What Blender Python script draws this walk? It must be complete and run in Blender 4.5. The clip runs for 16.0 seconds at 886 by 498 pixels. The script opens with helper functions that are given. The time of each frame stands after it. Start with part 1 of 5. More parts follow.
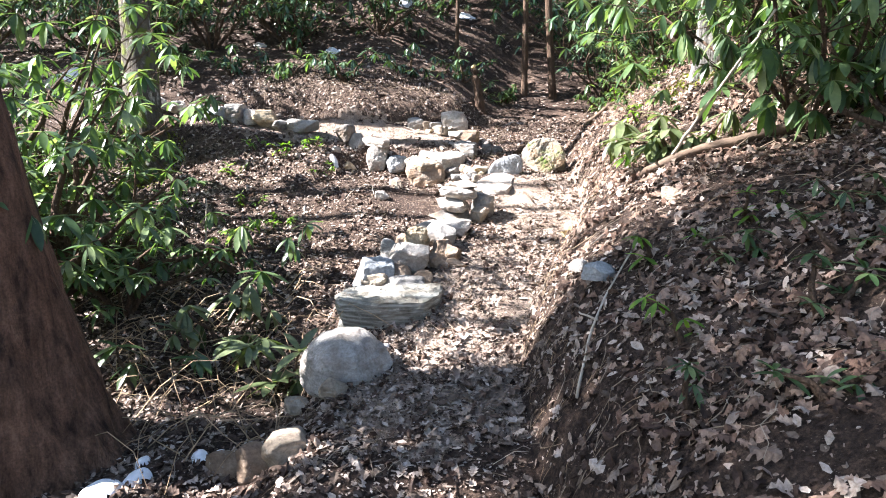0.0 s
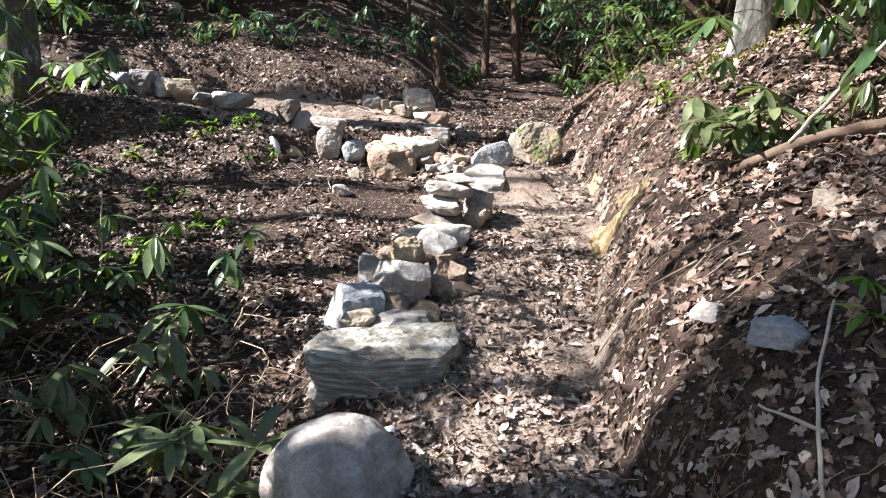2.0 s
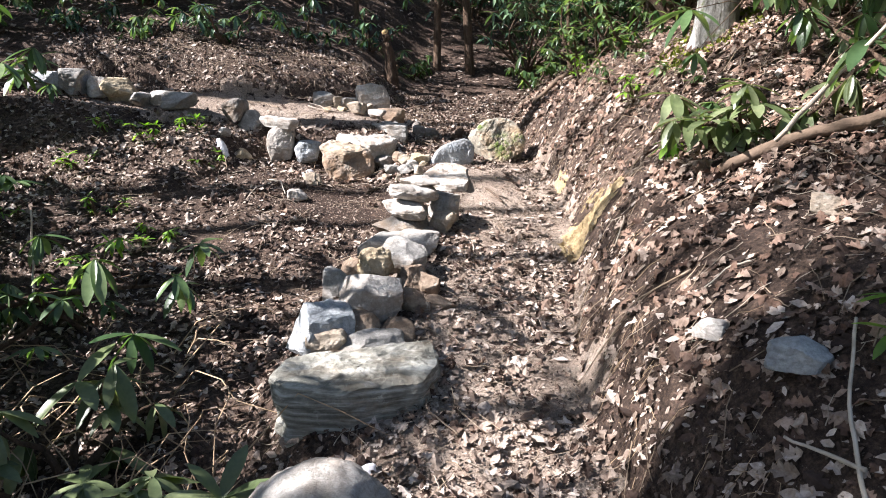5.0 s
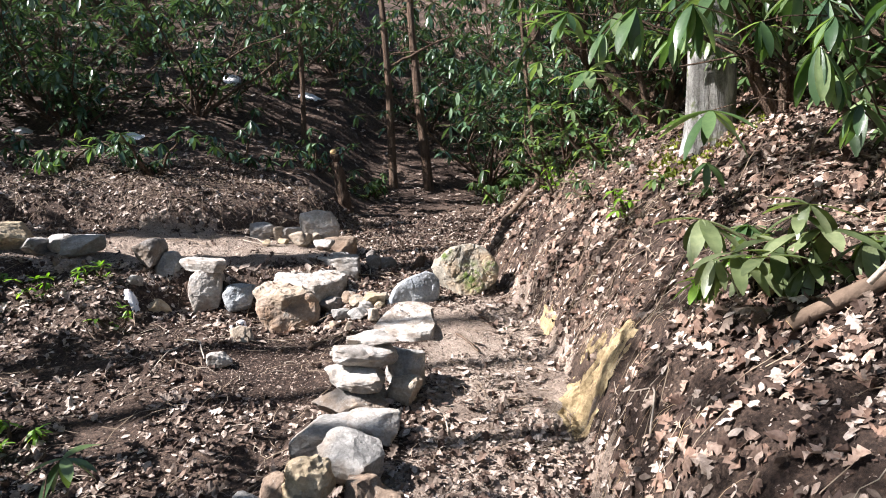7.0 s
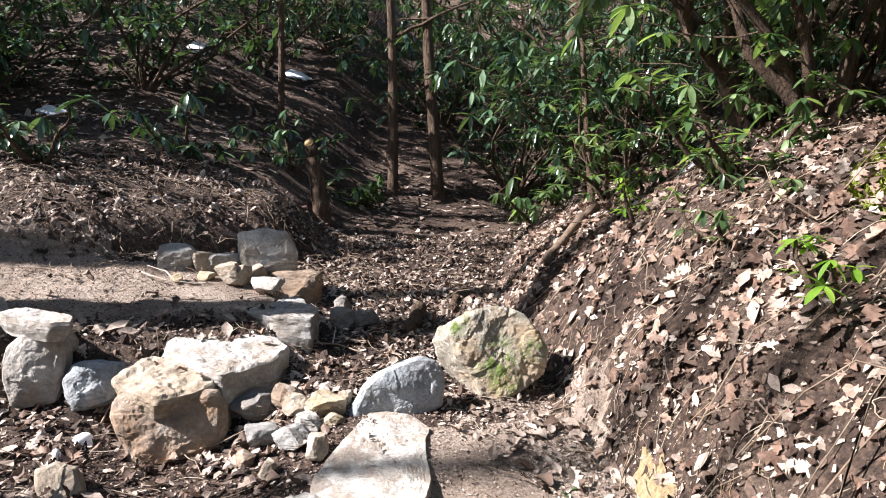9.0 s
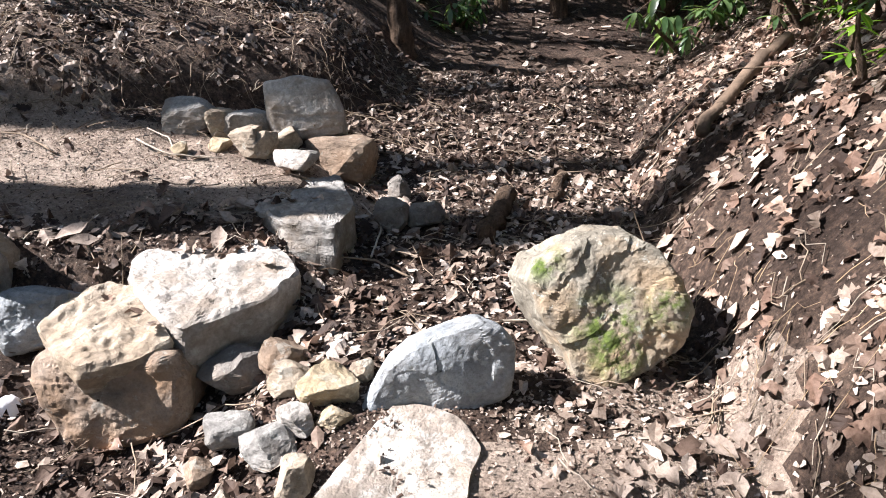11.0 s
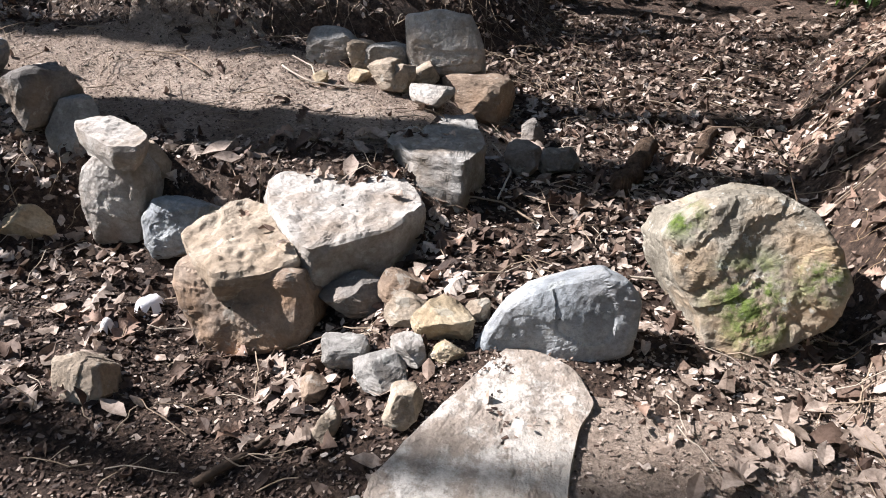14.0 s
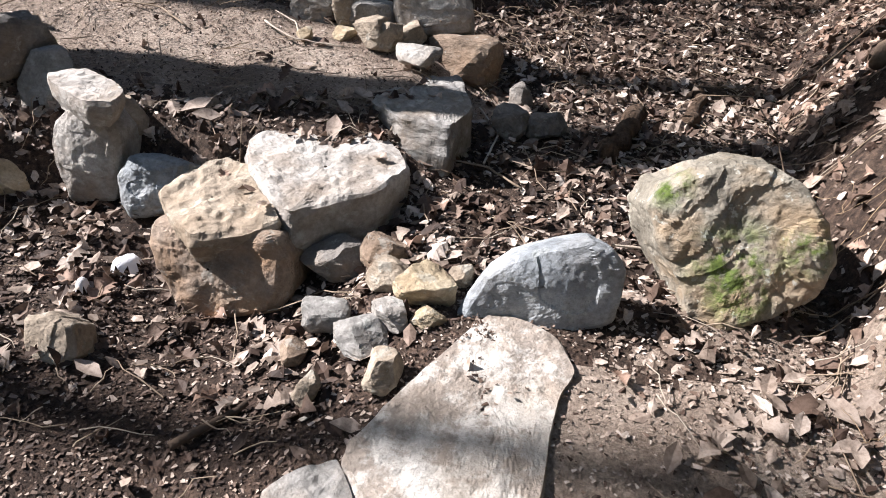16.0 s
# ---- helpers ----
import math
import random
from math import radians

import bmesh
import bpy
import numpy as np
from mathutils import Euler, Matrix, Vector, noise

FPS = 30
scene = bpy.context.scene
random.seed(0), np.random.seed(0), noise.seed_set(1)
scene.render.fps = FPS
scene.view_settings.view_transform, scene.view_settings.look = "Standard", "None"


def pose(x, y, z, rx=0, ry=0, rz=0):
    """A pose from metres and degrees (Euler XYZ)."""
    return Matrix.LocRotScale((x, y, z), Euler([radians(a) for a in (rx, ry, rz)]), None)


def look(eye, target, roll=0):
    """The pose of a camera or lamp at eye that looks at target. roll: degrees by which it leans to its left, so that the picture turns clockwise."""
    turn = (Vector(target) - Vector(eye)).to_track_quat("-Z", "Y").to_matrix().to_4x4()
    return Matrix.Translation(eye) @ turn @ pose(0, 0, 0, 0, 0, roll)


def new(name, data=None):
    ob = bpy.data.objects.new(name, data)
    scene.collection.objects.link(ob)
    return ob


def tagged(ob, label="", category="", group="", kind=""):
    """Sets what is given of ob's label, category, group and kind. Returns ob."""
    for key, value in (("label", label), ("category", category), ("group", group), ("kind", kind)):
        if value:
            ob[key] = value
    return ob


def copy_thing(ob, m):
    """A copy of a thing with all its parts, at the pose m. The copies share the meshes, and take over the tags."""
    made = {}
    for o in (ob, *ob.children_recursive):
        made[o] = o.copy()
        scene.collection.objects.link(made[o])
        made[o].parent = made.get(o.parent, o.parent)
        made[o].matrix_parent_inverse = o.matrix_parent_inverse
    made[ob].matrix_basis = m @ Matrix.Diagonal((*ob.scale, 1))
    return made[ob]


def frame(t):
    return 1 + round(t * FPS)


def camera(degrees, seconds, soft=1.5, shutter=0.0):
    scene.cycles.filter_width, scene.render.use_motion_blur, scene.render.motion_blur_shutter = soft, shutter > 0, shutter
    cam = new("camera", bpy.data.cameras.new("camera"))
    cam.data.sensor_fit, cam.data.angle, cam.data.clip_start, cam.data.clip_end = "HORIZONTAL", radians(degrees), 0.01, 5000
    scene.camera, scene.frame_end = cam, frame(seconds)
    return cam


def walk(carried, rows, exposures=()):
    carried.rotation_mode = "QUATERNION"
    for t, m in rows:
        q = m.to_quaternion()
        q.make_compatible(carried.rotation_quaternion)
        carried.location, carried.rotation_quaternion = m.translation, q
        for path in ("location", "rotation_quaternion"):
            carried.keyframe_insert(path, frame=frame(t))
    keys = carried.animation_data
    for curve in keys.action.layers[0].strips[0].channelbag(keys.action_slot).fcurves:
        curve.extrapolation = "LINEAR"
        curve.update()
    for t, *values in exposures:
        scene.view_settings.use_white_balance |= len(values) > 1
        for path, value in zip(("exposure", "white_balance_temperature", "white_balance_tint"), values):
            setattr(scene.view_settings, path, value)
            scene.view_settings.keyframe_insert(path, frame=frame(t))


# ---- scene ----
cam = camera(66.8, 16.0, 1.0)
PATH = [
    (0, (0.031, 0.066, 1.585), (0.017, 2.02, 1.157), 1.3),
    (0.5, (-0.076, 0.525, 1.587), (-0.113, 2.505, 1.303), 2.2),
    (1, (-0.244, 0.946, 1.45), (-0.21, 2.905, 1.05), 1.0),
    (1.5, (-0.361, 1.358, 1.406), (-0.373, 3.302, 0.936), 2.2),
    (2, (-0.496, 1.673, 1.404), (-0.269, 3.608, 0.956), 3.0),
    (2.5, (-0.548, 1.856, 1.424), (-0.264, 3.756, 0.869), 2.2),
    (3, (-0.553, 1.905, 1.44), (-0.27, 3.809, 0.896), 2.5),
    (3.5, (-0.585, 1.915, 1.445), (-0.24, 3.821, 0.949), 2.3),
    (3.7, (-0.593, 1.917, 1.445), (-0.214, 3.819, 0.957), 2.4),
    (5.8, (-0.553, 2.096, 1.444), (-0.18, 4.018, 1.036), 2.0),
    (6, (-0.495, 2.215, 1.461), (-0.121, 4.15, 1.121), 1.7),
    (6.5, (-0.383, 2.56, 1.505), (-0.075, 4.5, 1.128), 0.7),
    (7, (-0.326, 3.046, 1.567), (0.15, 4.982, 1.415), -0.9),
    (7.5, (-0.169, 3.61, 1.582), (0.277, 5.551, 1.399), 1.3),
    (8, (-0.007, 4.183, 1.615), (0.358, 6.143, 1.45), 1.3),
    (8.1, (0.033, 4.304, 1.62), (0.438, 6.258, 1.498), 0.9),
    (8.2, (0.04, 4.414, 1.625), (0.503, 6.357, 1.514), 1.9),
    (10.5, (0.645, 6.493, 1.837), (0.927, 8.404, 1.316), 0.5),
    (11, (0.628, 6.549, 1.823), (0.708, 8.421, 1.124), 1.1),
    (11.5, (0.621, 6.556, 1.789), (0.44, 8.392, 1.016), 1.5),
    (12, (0.611, 6.566, 1.778), (0.347, 8.355, 0.924), 2.5),
    (12.5, (0.614, 6.576, 1.768), (0.334, 8.323, 0.836), 2.7),
    (13, (0.617, 6.58, 1.767), (0.347, 8.352, 0.88), 3.2),
    (13.5, (0.62, 6.582, 1.761), (0.352, 8.368, 0.901), 2.8),
    (14, (0.618, 6.589, 1.766), (0.344, 8.385, 0.927), 2.4),
    (14.5, (0.616, 6.608, 1.762), (0.402, 8.398, 0.895), 2.2),
    (15, (0.612, 6.617, 1.764), (0.416, 8.395, 0.87), 2.5),
    (15.5, (0.61, 6.613, 1.759), (0.38, 8.375, 0.84), 2.5),
    (16, (0.619, 6.616, 1.755), (0.401, 8.373, 0.824), 4.2),
]
walk(cam, [(t, look(eye, target, roll)) for t, eye, target, roll in PATH],
     ((0, 2.9), (0.6, 2.58), (1.2, 2.25), (2, 2.1), (3.7, 2.05), (6, 2.0), (7.5, 1.85), (10.5, 1.95), (12, 1.64), (16, 1.54)))

# ---- world, sun ----
SUN_FROM = Vector((-1.0, 0.02, 0.82)).normalized()
world = bpy.data.worlds.new("world")
scene.world = world
world.use_nodes = True
sky = world.node_tree.nodes.new("ShaderNodeTexSky")
sky.sky_type, sky.sun_disc = "NISHITA", False
sky.sun_elevation = math.asin(SUN_FROM.z)
sky.sun_rotation = math.atan2(SUN_FROM.x, SUN_FROM.y)
backing = world.node_tree.nodes["Background"]
backing.inputs["Strength"].default_value = 0.047
world.node_tree.links.new(sky.outputs[0], backing.inputs["Color"])
sun = new("sun", bpy.data.lights.new("sun", "SUN"))
sun.data.energy, sun.data.angle, sun.data.color = 5.0, radians(0.55), (1.0, 0.96, 0.975)
sun.matrix_world = look(SUN_FROM * 40, (0, 0, 0))


# ---- materials ----
class Mat:
    """A node material in the making."""

    def __init__(self, name, roughness=0.8):
        self.m = bpy.data.materials.new(name)
        self.m.use_nodes = True
        self.t = self.m.node_tree
        self.b = self.t.nodes["Principled BSDF"]
        self.b.inputs["Roughness"].default_value = roughness
        self.b.inputs["Specular IOR Level"].default_value = 0.25
        self.co = self.t.nodes.new("ShaderNodeTexCoord").outputs["Object"]

    def link(self, a, b):
        self.t.links.new(a, b)

    def noise(self, scale, detail=4, rough=0.6, stretch=None, shift=0.0):
        n = self.t.nodes.new("ShaderNodeTexNoise")
        n.inputs["Scale"].default_value, n.inputs["Detail"].default_value, n.inputs["Roughness"].default_value = scale, detail, rough
        co = self.co
        if stretch or shift:
            mp = self.t.nodes.new("ShaderNodeMapping")
            mp.inputs["Scale"].default_value = stretch or (1, 1, 1)
            mp.inputs["Location"].default_value = (shift, shift * 0.7, -shift)
            self.link(co, mp.inputs[0])
            co = mp.outputs[0]
        self.link(co, n.inputs["Vector"])
        return n.outputs["Fac"]

    def cells(self, scale, feature="F1"):
        n = self.t.nodes.new("ShaderNodeTexVoronoi")
        n.feature = feature
        n.inputs["Scale"].default_value = scale
        self.link(self.co, n.inputs["Vector"])
        return n.outputs["Distance"]

    def ramp(self, fac, *stops):
        n = self.t.nodes.new("ShaderNodeValToRGB")
        e = n.color_ramp.elements
        while len(e) < len(stops):
            e.new(0.5)
        for el, (p, c) in zip(e, stops):
            el.position, el.color = p, (*c, 1) if len(c) == 3 else c
        self.link(fac, n.inputs[0])
        return n.outputs[0]

    def grey(self, fac, a, b):
        if a > b:
            return self.ramp(fac, (b, (1, 1, 1)), (a, (0, 0, 0)))
        return self.ramp(fac, (a, (0, 0, 0)), (b, (1, 1, 1)))

    def mix(self, fac, a, b, how="MIX"):
        n = self.t.nodes.new("ShaderNodeMix")
        n.data_type, n.blend_type = "RGBA", how
        for socket, v in ((n.inputs[0], fac), (n.inputs[6], a), (n.inputs[7], b)):
            if isinstance(v, (int, float)):
                socket.default_value = v
            elif isinstance(v, tuple):
                socket.default_value = (*v, 1)
            else:
                self.link(v, socket)
        return n.outputs[2]

    def bump(self, fac, strength, distance):
        n = self.t.nodes.new("ShaderNodeBump")
        n.inputs["Strength"].default_value, n.inputs["Distance"].default_value = strength, distance
        self.link(fac, n.inputs["Height"])
        if self.b.inputs["Normal"].links:
            self.link(self.b.inputs["Normal"].links[0].from_socket, n.inputs["Normal"])
        self.link(n.outputs[0], self.b.inputs["Normal"])

    def island(self):
        return self.t.nodes.new("ShaderNodeNewGeometry").outputs["Random Per Island"]

    def each(self):
        return self.t.nodes.new("ShaderNodeObjectInfo").outputs["Random"]

    def colour(self, c):
        self.link(c, self.b.inputs["Base Color"])

    def thin(self, c, amount):
        """Lets light through, as a leaf does."""
        tr = self.t.nodes.new("ShaderNodeBsdfTranslucent")
        mx = self.t.nodes.new("ShaderNodeMixShader")
        mx.inputs[0].default_value = amount
        self.link(c, tr.inputs["Color"])
        self.link(self.b.outputs[0], mx.inputs[1])
        self.link(tr.outputs[0], mx.inputs[2])
        self.link(mx.outputs[0], self.t.nodes["Material Output"].inputs["Surface"])


def soil_material():
    m = Mat("forest_soil", 0.95)
    base = m.ramp(m.noise(1.1, 5), (0.3, (0.045, 0.03, 0.024)), (0.52, (0.095, 0.066, 0.051)), (0.74, (0.19, 0.14, 0.11)))
    crumbs = m.ramp(m.noise(38, 6, 0.75), (0.34, (0.22, 0.2, 0.19)), (0.52, (0.8, 0.77, 0.74)), (0.66, (1.7, 1.6, 1.5)))
    c = m.mix(1.0, base, crumbs, "MULTIPLY")
    grit = m.grey(m.cells(70), 0.16, 0.10)
    c = m.mix(m.mix(1.0, grit, m.grey(m.noise(9, 3), 0.5, 0.62), "MULTIPLY"), c, (0.38, 0.32, 0.25))
    m.colour(c)
    m.bump(m.noise(16, 8, 0.75), 1.0, 0.05)
    m.bump(m.noise(90, 4, 0.7), 0.8, 0.012)
    return m.m


def dirt_material():
    m = Mat("trodden_earth", 0.95)
    base = m.ramp(m.noise(2.6, 8, 0.72), (0.3, (0.21, 0.158, 0.126)), (0.5, (0.42, 0.34, 0.285)), (0.7, (0.56, 0.475, 0.41)))
    c = m.mix(1.0, base, m.ramp(m.noise(75, 6, 0.8), (0.32, (0.38, 0.35, 0.32)), (0.62, (1.2, 1.17, 1.12))), "MULTIPLY")
    grit = m.mix(1.0, m.grey(m.cells(95), 0.17, 0.1), m.grey(m.noise(14, 3), 0.48, 0.6), "MULTIPLY")
    m.colour(m.mix(grit, c, (0.45, 0.40, 0.33)))
    m.bump(m.noise(26, 8, 0.8), 1.0, 0.05)
    m.bump(m.noise(110, 4, 0.7), 0.8, 0.012)
    return m.m


def clay_material():
    m = Mat("ochre_clay", 0.95)
    base = m.ramp(m.noise(6, 5, 0.65), (0.3, (0.33, 0.24, 0.145)), (0.5, (0.50, 0.385, 0.225)), (0.75, (0.64, 0.53, 0.35)))
    m.colour(m.mix(1.0, base, m.ramp(m.noise(60, 5, 0.75), (0.3, (0.55, 0.5, 0.45)), (0.62, (1.05, 1.05, 1.0))), "MULTIPLY"))
    m.bump(m.noise(22, 8, 0.75), 1.0, 0.05)
    return m.m


def litter_material(name, stops, through_light):
    m = Mat(name, 0.7)
    c = m.ramp(m.island(), *stops)
    c = m.mix(1.0, c, m.ramp(m.noise(55, 4, 0.7), (0.3, (0.55, 0.5, 0.46)), (0.62, (1.08, 1.06, 1.04))), "MULTIPLY")
    m.colour(c)
    m.bump(m.noise(120, 3), 0.4, 0.004)
    m.thin(c, through_light)
    return m.m


def green_leaf_material(name, dark, mid, light, through_light=0.3, gloss=0.32):
    m = Mat(name, gloss)
    m.b.inputs["Specular IOR Level"].default_value = 0.5
    c = m.ramp(m.island(), (0.0, dark), (0.6, mid), (1.0, light))
    c = m.mix(1.0, c, m.ramp(m.noise(30, 3), (0.35, (0.75, 0.8, 0.7)), (0.7, (1.1, 1.08, 1.0))), "MULTIPLY")
    m.colour(c)
    m.bump(m.noise(60, 3), 0.25, 0.004)
    hue = m.mix(1.0, c, (1.9, 2.1, 0.8), "MULTIPLY")
    m.thin(hue, through_light)
    return m.m


def rock_material(name, dark, mid, light, stain=(0.30, 0.18, 0.08), staining=0.35, bands=0.0, moss=0.0, lichen=0.25, moss_spots=(), dirt=0.0):
    m = Mat(name, 0.85)
    c = m.ramp(m.noise(5.5, 6, 0.62), (0.28, dark), (0.5, mid), (0.72, light))
    fine = m.ramp(m.noise(55, 6, 0.75), (0.28, (0.58, 0.57, 0.55)), (0.6, (1.08, 1.07, 1.06)))
    c = m.mix(1.0, c, fine, "MULTIPLY")
    if bands:
        c = m.mix(bands, c, m.ramp(m.noise(9, 5, 0.6, (0.5, 1.2, 6.5)), (0.38, (0.07, 0.068, 0.06)), (0.5, mid), (0.64, (0.62, 0.62, 0.58))))
    c = m.mix(m.mix(1.0, m.grey(m.noise(3.3, 5, 0.6, None, 7.0), 0.5, 0.66), (staining,) * 3, "MULTIPLY"), c, stain)
    spots = m.mix(1.0, m.grey(m.noise(19, 4, 0.7, None, 3.0), 0.6, 0.66), (lichen,) * 3, "MULTIPLY")
    c = m.mix(spots, c, (0.56, 0.58, 0.53))
    if moss:
        green = m.mix(1.0, m.grey(m.noise(4.5, 5, 0.65, None, 1.3), 0.60 - moss * 0.2, 0.72 - moss * 0.2), (0.9,) * 3, "MULTIPLY")
        c = m.mix(green, c, m.ramp(m.noise(45, 4), (0.3, (0.05, 0.075, 0.018)), (0.7, (0.17, 0.22, 0.05))))
    for u, v, r in moss_spots:
        far = m.t.nodes.new("ShaderNodeVectorMath")
        far.operation = "DISTANCE"
        m.link(m.co, far.inputs[0])
        far.inputs[1].default_value = (u, v, 0.0)
        near = m.grey(far.outputs["Value"], r, r * 0.35)
        tuft = m.mix(1.0, near, m.grey(m.noise(16, 6, 0.7, None, 1.3), 0.42, 0.56), "MULTIPLY")
        c = m.mix(tuft, c, m.ramp(m.noise(60, 4), (0.3, (0.045, 0.07, 0.015)), (0.7, (0.15, 0.20, 0.045))))
    if dirt:
        soiled = m.mix(1.0, m.grey(m.noise(7, 7, 0.72, None, 2.0), 0.46, 0.55), (dirt,) * 3, "MULTIPLY")
        c = m.mix(soiled, c, m.ramp(m.noise(40, 5, 0.7), (0.3, (0.13, 0.098, 0.075)), (0.7, (0.30, 0.24, 0.19))))
    m.colour(c)
    m.bump(m.noise(7, 8, 0.68, (1, 1, 2.2)), 0.9, 0.035)
    m.bump(m.noise(48, 6, 0.75), 0.7, 0.009)
    return m.m


def bark_material(name, dark, light, scale=1.0, moss=0.0, pale=0.0):
    m = Mat(name, 0.92)
    c = m.ramp(m.noise(16 * scale, 6, 0.65, (1, 1, 0.18)), (0.32, dark), (0.66, light))
    c = m.mix(1.0, c, m.ramp(m.noise(70, 4, 0.7), (0.3, (0.6, 0.6, 0.6)), (0.6, (1.08, 1.08, 1.08))), "MULTIPLY")
    if pale:
        c = m.mix(m.grey(m.noise(7, 5, 0.6, (1, 1, 0.5), 5.0), 0.62 - pale * 0.3, 0.74 - pale * 0.3), c, (0.62, 0.61, 0.57))
    if moss:
        c = m.mix(m.grey(m.noise(6, 4, 0.6), 0.62 - moss * 0.3, 0.72 - moss * 0.3), c, (0.13, 0.16, 0.035))
    m.colour(c)
    m.bump(m.noise(15 * scale, 6, 0.7, (1, 1, 0.16)), 1.0, 0.10)
    m.bump(m.noise(70, 4), 0.5, 0.006)
    return m.m


def plain_material(name, a, b, roughness=0.85, scale=12.0, bump=0.01):
    m = Mat(name, roughness)
    m.colour(m.mix(1.0, m.ramp(m.noise(scale, 5, 0.65), (0.3, a), (0.7, b)), m.ramp(m.each(), (0.0, (0.75, 0.72, 0.7)), (1.0, (1.1, 1.1, 1.1))), "MULTIPLY"))
    m.bump(m.noise(scale * 5, 4, 0.7), 0.6, bump)
    return m.m


SOIL, DIRT, CLAY = soil_material(), dirt_material(), clay_material()
PALE_LITTER = litter_material("bleached_leaf", ((0.0, (0.10, 0.076, 0.06)), (0.3, (0.24, 0.19, 0.155)), (0.65, (0.38, 0.315, 0.268)), (1.0, (0.60, 0.53, 0.475))), 0.12)
BROWN_LITTER = litter_material("brown_leaf", ((0.0, (0.032, 0.021, 0.017)), (0.45, (0.085, 0.055, 0.042)), (0.8, (0.19, 0.135, 0.105)), (1.0, (0.50, 0.42, 0.36))), 0.14)
RUSSET_LITTER = litter_material("russet_leaf", ((0.0, (0.09, 0.054, 0.04)), (0.5, (0.23, 0.15, 0.112)), (1.0, (0.48, 0.365, 0.295))), 0.16)
RHODO = green_leaf_material("rhododendron_leaf", (0.036, 0.072, 0.032), (0.085, 0.14, 0.06), (0.22, 0.28, 0.15))
FAR_RHODO = green_leaf_material("thicket_leaf", (0.03, 0.062, 0.04), (0.07, 0.122, 0.07), (0.18, 0.25, 0.17), 0.10, 0.24)
LIME_LEAF = green_leaf_material("young_green_leaf", (0.08, 0.16, 0.02), (0.14, 0.26, 0.03), (0.24, 0.36, 0.06), 0.4, 0.45)
DULL_LEAF = green_leaf_material("drooping_olive_leaf", (0.07, 0.095, 0.045), (0.12, 0.148, 0.072), (0.20, 0.225, 0.13), 0.25, 0.4)
GREY_ROCK = rock_material("grey_rock", (0.13, 0.125, 0.115), (0.29, 0.28, 0.265), (0.46, 0.445, 0.42), stain=(0.2, 0.135, 0.08), staining=0.5)
PALE_ROCK = rock_material("pale_rock", (0.23, 0.21, 0.185), (0.42, 0.395, 0.365), (0.58, 0.555, 0.52), stain=(0.20, 0.145, 0.10), staining=0.65)
TAN_ROCK = rock_material("tan_rock", (0.17, 0.135, 0.10), (0.35, 0.29, 0.225), (0.52, 0.455, 0.37), stain=(0.24, 0.165, 0.10), staining=0.4)
BROWN_ROCK = rock_material("brown_rock", (0.11, 0.08, 0.06), (0.23, 0.17, 0.125), (0.37, 0.295, 0.225), stain=(0.22, 0.13, 0.07), staining=0.4)
BLUE_ROCK = rock_material("blue_grey_rock", (0.15, 0.165, 0.18), (0.30, 0.325, 0.345), (0.46, 0.48, 0.49), staining=0.12)
OCHRE_ROCK = rock_material("ochre_rock", (0.24, 0.18, 0.115), (0.40, 0.325, 0.22), (0.57, 0.49, 0.37), stain=(0.36, 0.22, 0.10))
BANDED_ROCK = rock_material("banded_rock", (0.12, 0.115, 0.095), (0.27, 0.262, 0.225), (0.42, 0.41, 0.36), bands=0.5, stain=(0.2, 0.14, 0.08), staining=0.4)
MOSSY_ROCK = rock_material("mossy_rock", (0.13, 0.115, 0.09), (0.27, 0.245, 0.20), (0.43, 0.40, 0.34), stain=(0.42, 0.29, 0.17), staining=0.7, lichen=0.6, moss_spots=((0.0, -0.07, 0.15), (0.03, -0.15, 0.10), (0.17, 0.0, 0.09), (-0.2, 0.12, 0.08)))
SOILED_ROCK = rock_material("soiled_pale_rock", (0.33, 0.305, 0.27), (0.51, 0.48, 0.44), (0.64, 0.61, 0.57), stain=(0.30, 0.24, 0.18), staining=0.4, dirt=0.75)
RUSTY_ROCK = rock_material("rusty_rock", (0.13, 0.10, 0.078), (0.26, 0.20, 0.155), (0.42, 0.34, 0.27), stain=(0.34, 0.19, 0.09), staining=0.45)
DARK_ROCK = rock_material("dark_rock", (0.08, 0.07, 0.065), (0.18, 0.165, 0.15), (0.29, 0.27, 0.25))
BARK_RED = bark_material("furrowed_red_brown_bark", (0.035, 0.02, 0.014), (0.26, 0.15, 0.10), 0.9)
BARK_GREY = bark_material("grey_mossy_bark", (0.05, 0.042, 0.032), (0.16, 0.14, 0.115), 1.0, moss=0.4, pale=0.12)
BARK_PALE = bark_material("pale_grey_bark", (0.15, 0.14, 0.12), (0.40, 0.39, 0.36), 1.1, moss=0.12, pale=0.5)
BARK_THIN = bark_material("brown_stem_bark", (0.07, 0.045, 0.03), (0.19, 0.125, 0.085), 2.0)
TWIG = plain_material("dry_twig", (0.13, 0.09, 0.06), (0.34, 0.27, 0.2))
TWIG_PALE = plain_material("bleached_twig", (0.33, 0.28, 0.22), (0.55, 0.49, 0.41))
ROOT = plain_material("rootlet", (0.22, 0.15, 0.09), (0.42, 0.31, 0.2))
WOOD = plain_material("broken_log_wood", (0.06, 0.042, 0.03), (0.17, 0.12, 0.085), scale=9)
CUT = plain_material("cut_wood_end", (0.42, 0.28, 0.12), (0.62, 0.45, 0.22))
SNOW = plain_material("old_snow", (0.78, 0.80, 0.84), (0.9, 0.9, 0.92), 0.6, 30, 0.008)
MOSS = plain_material("yellow_green_moss", (0.12, 0.15, 0.02), (0.30, 0.34, 0.05), 0.95, 40, 0.02)


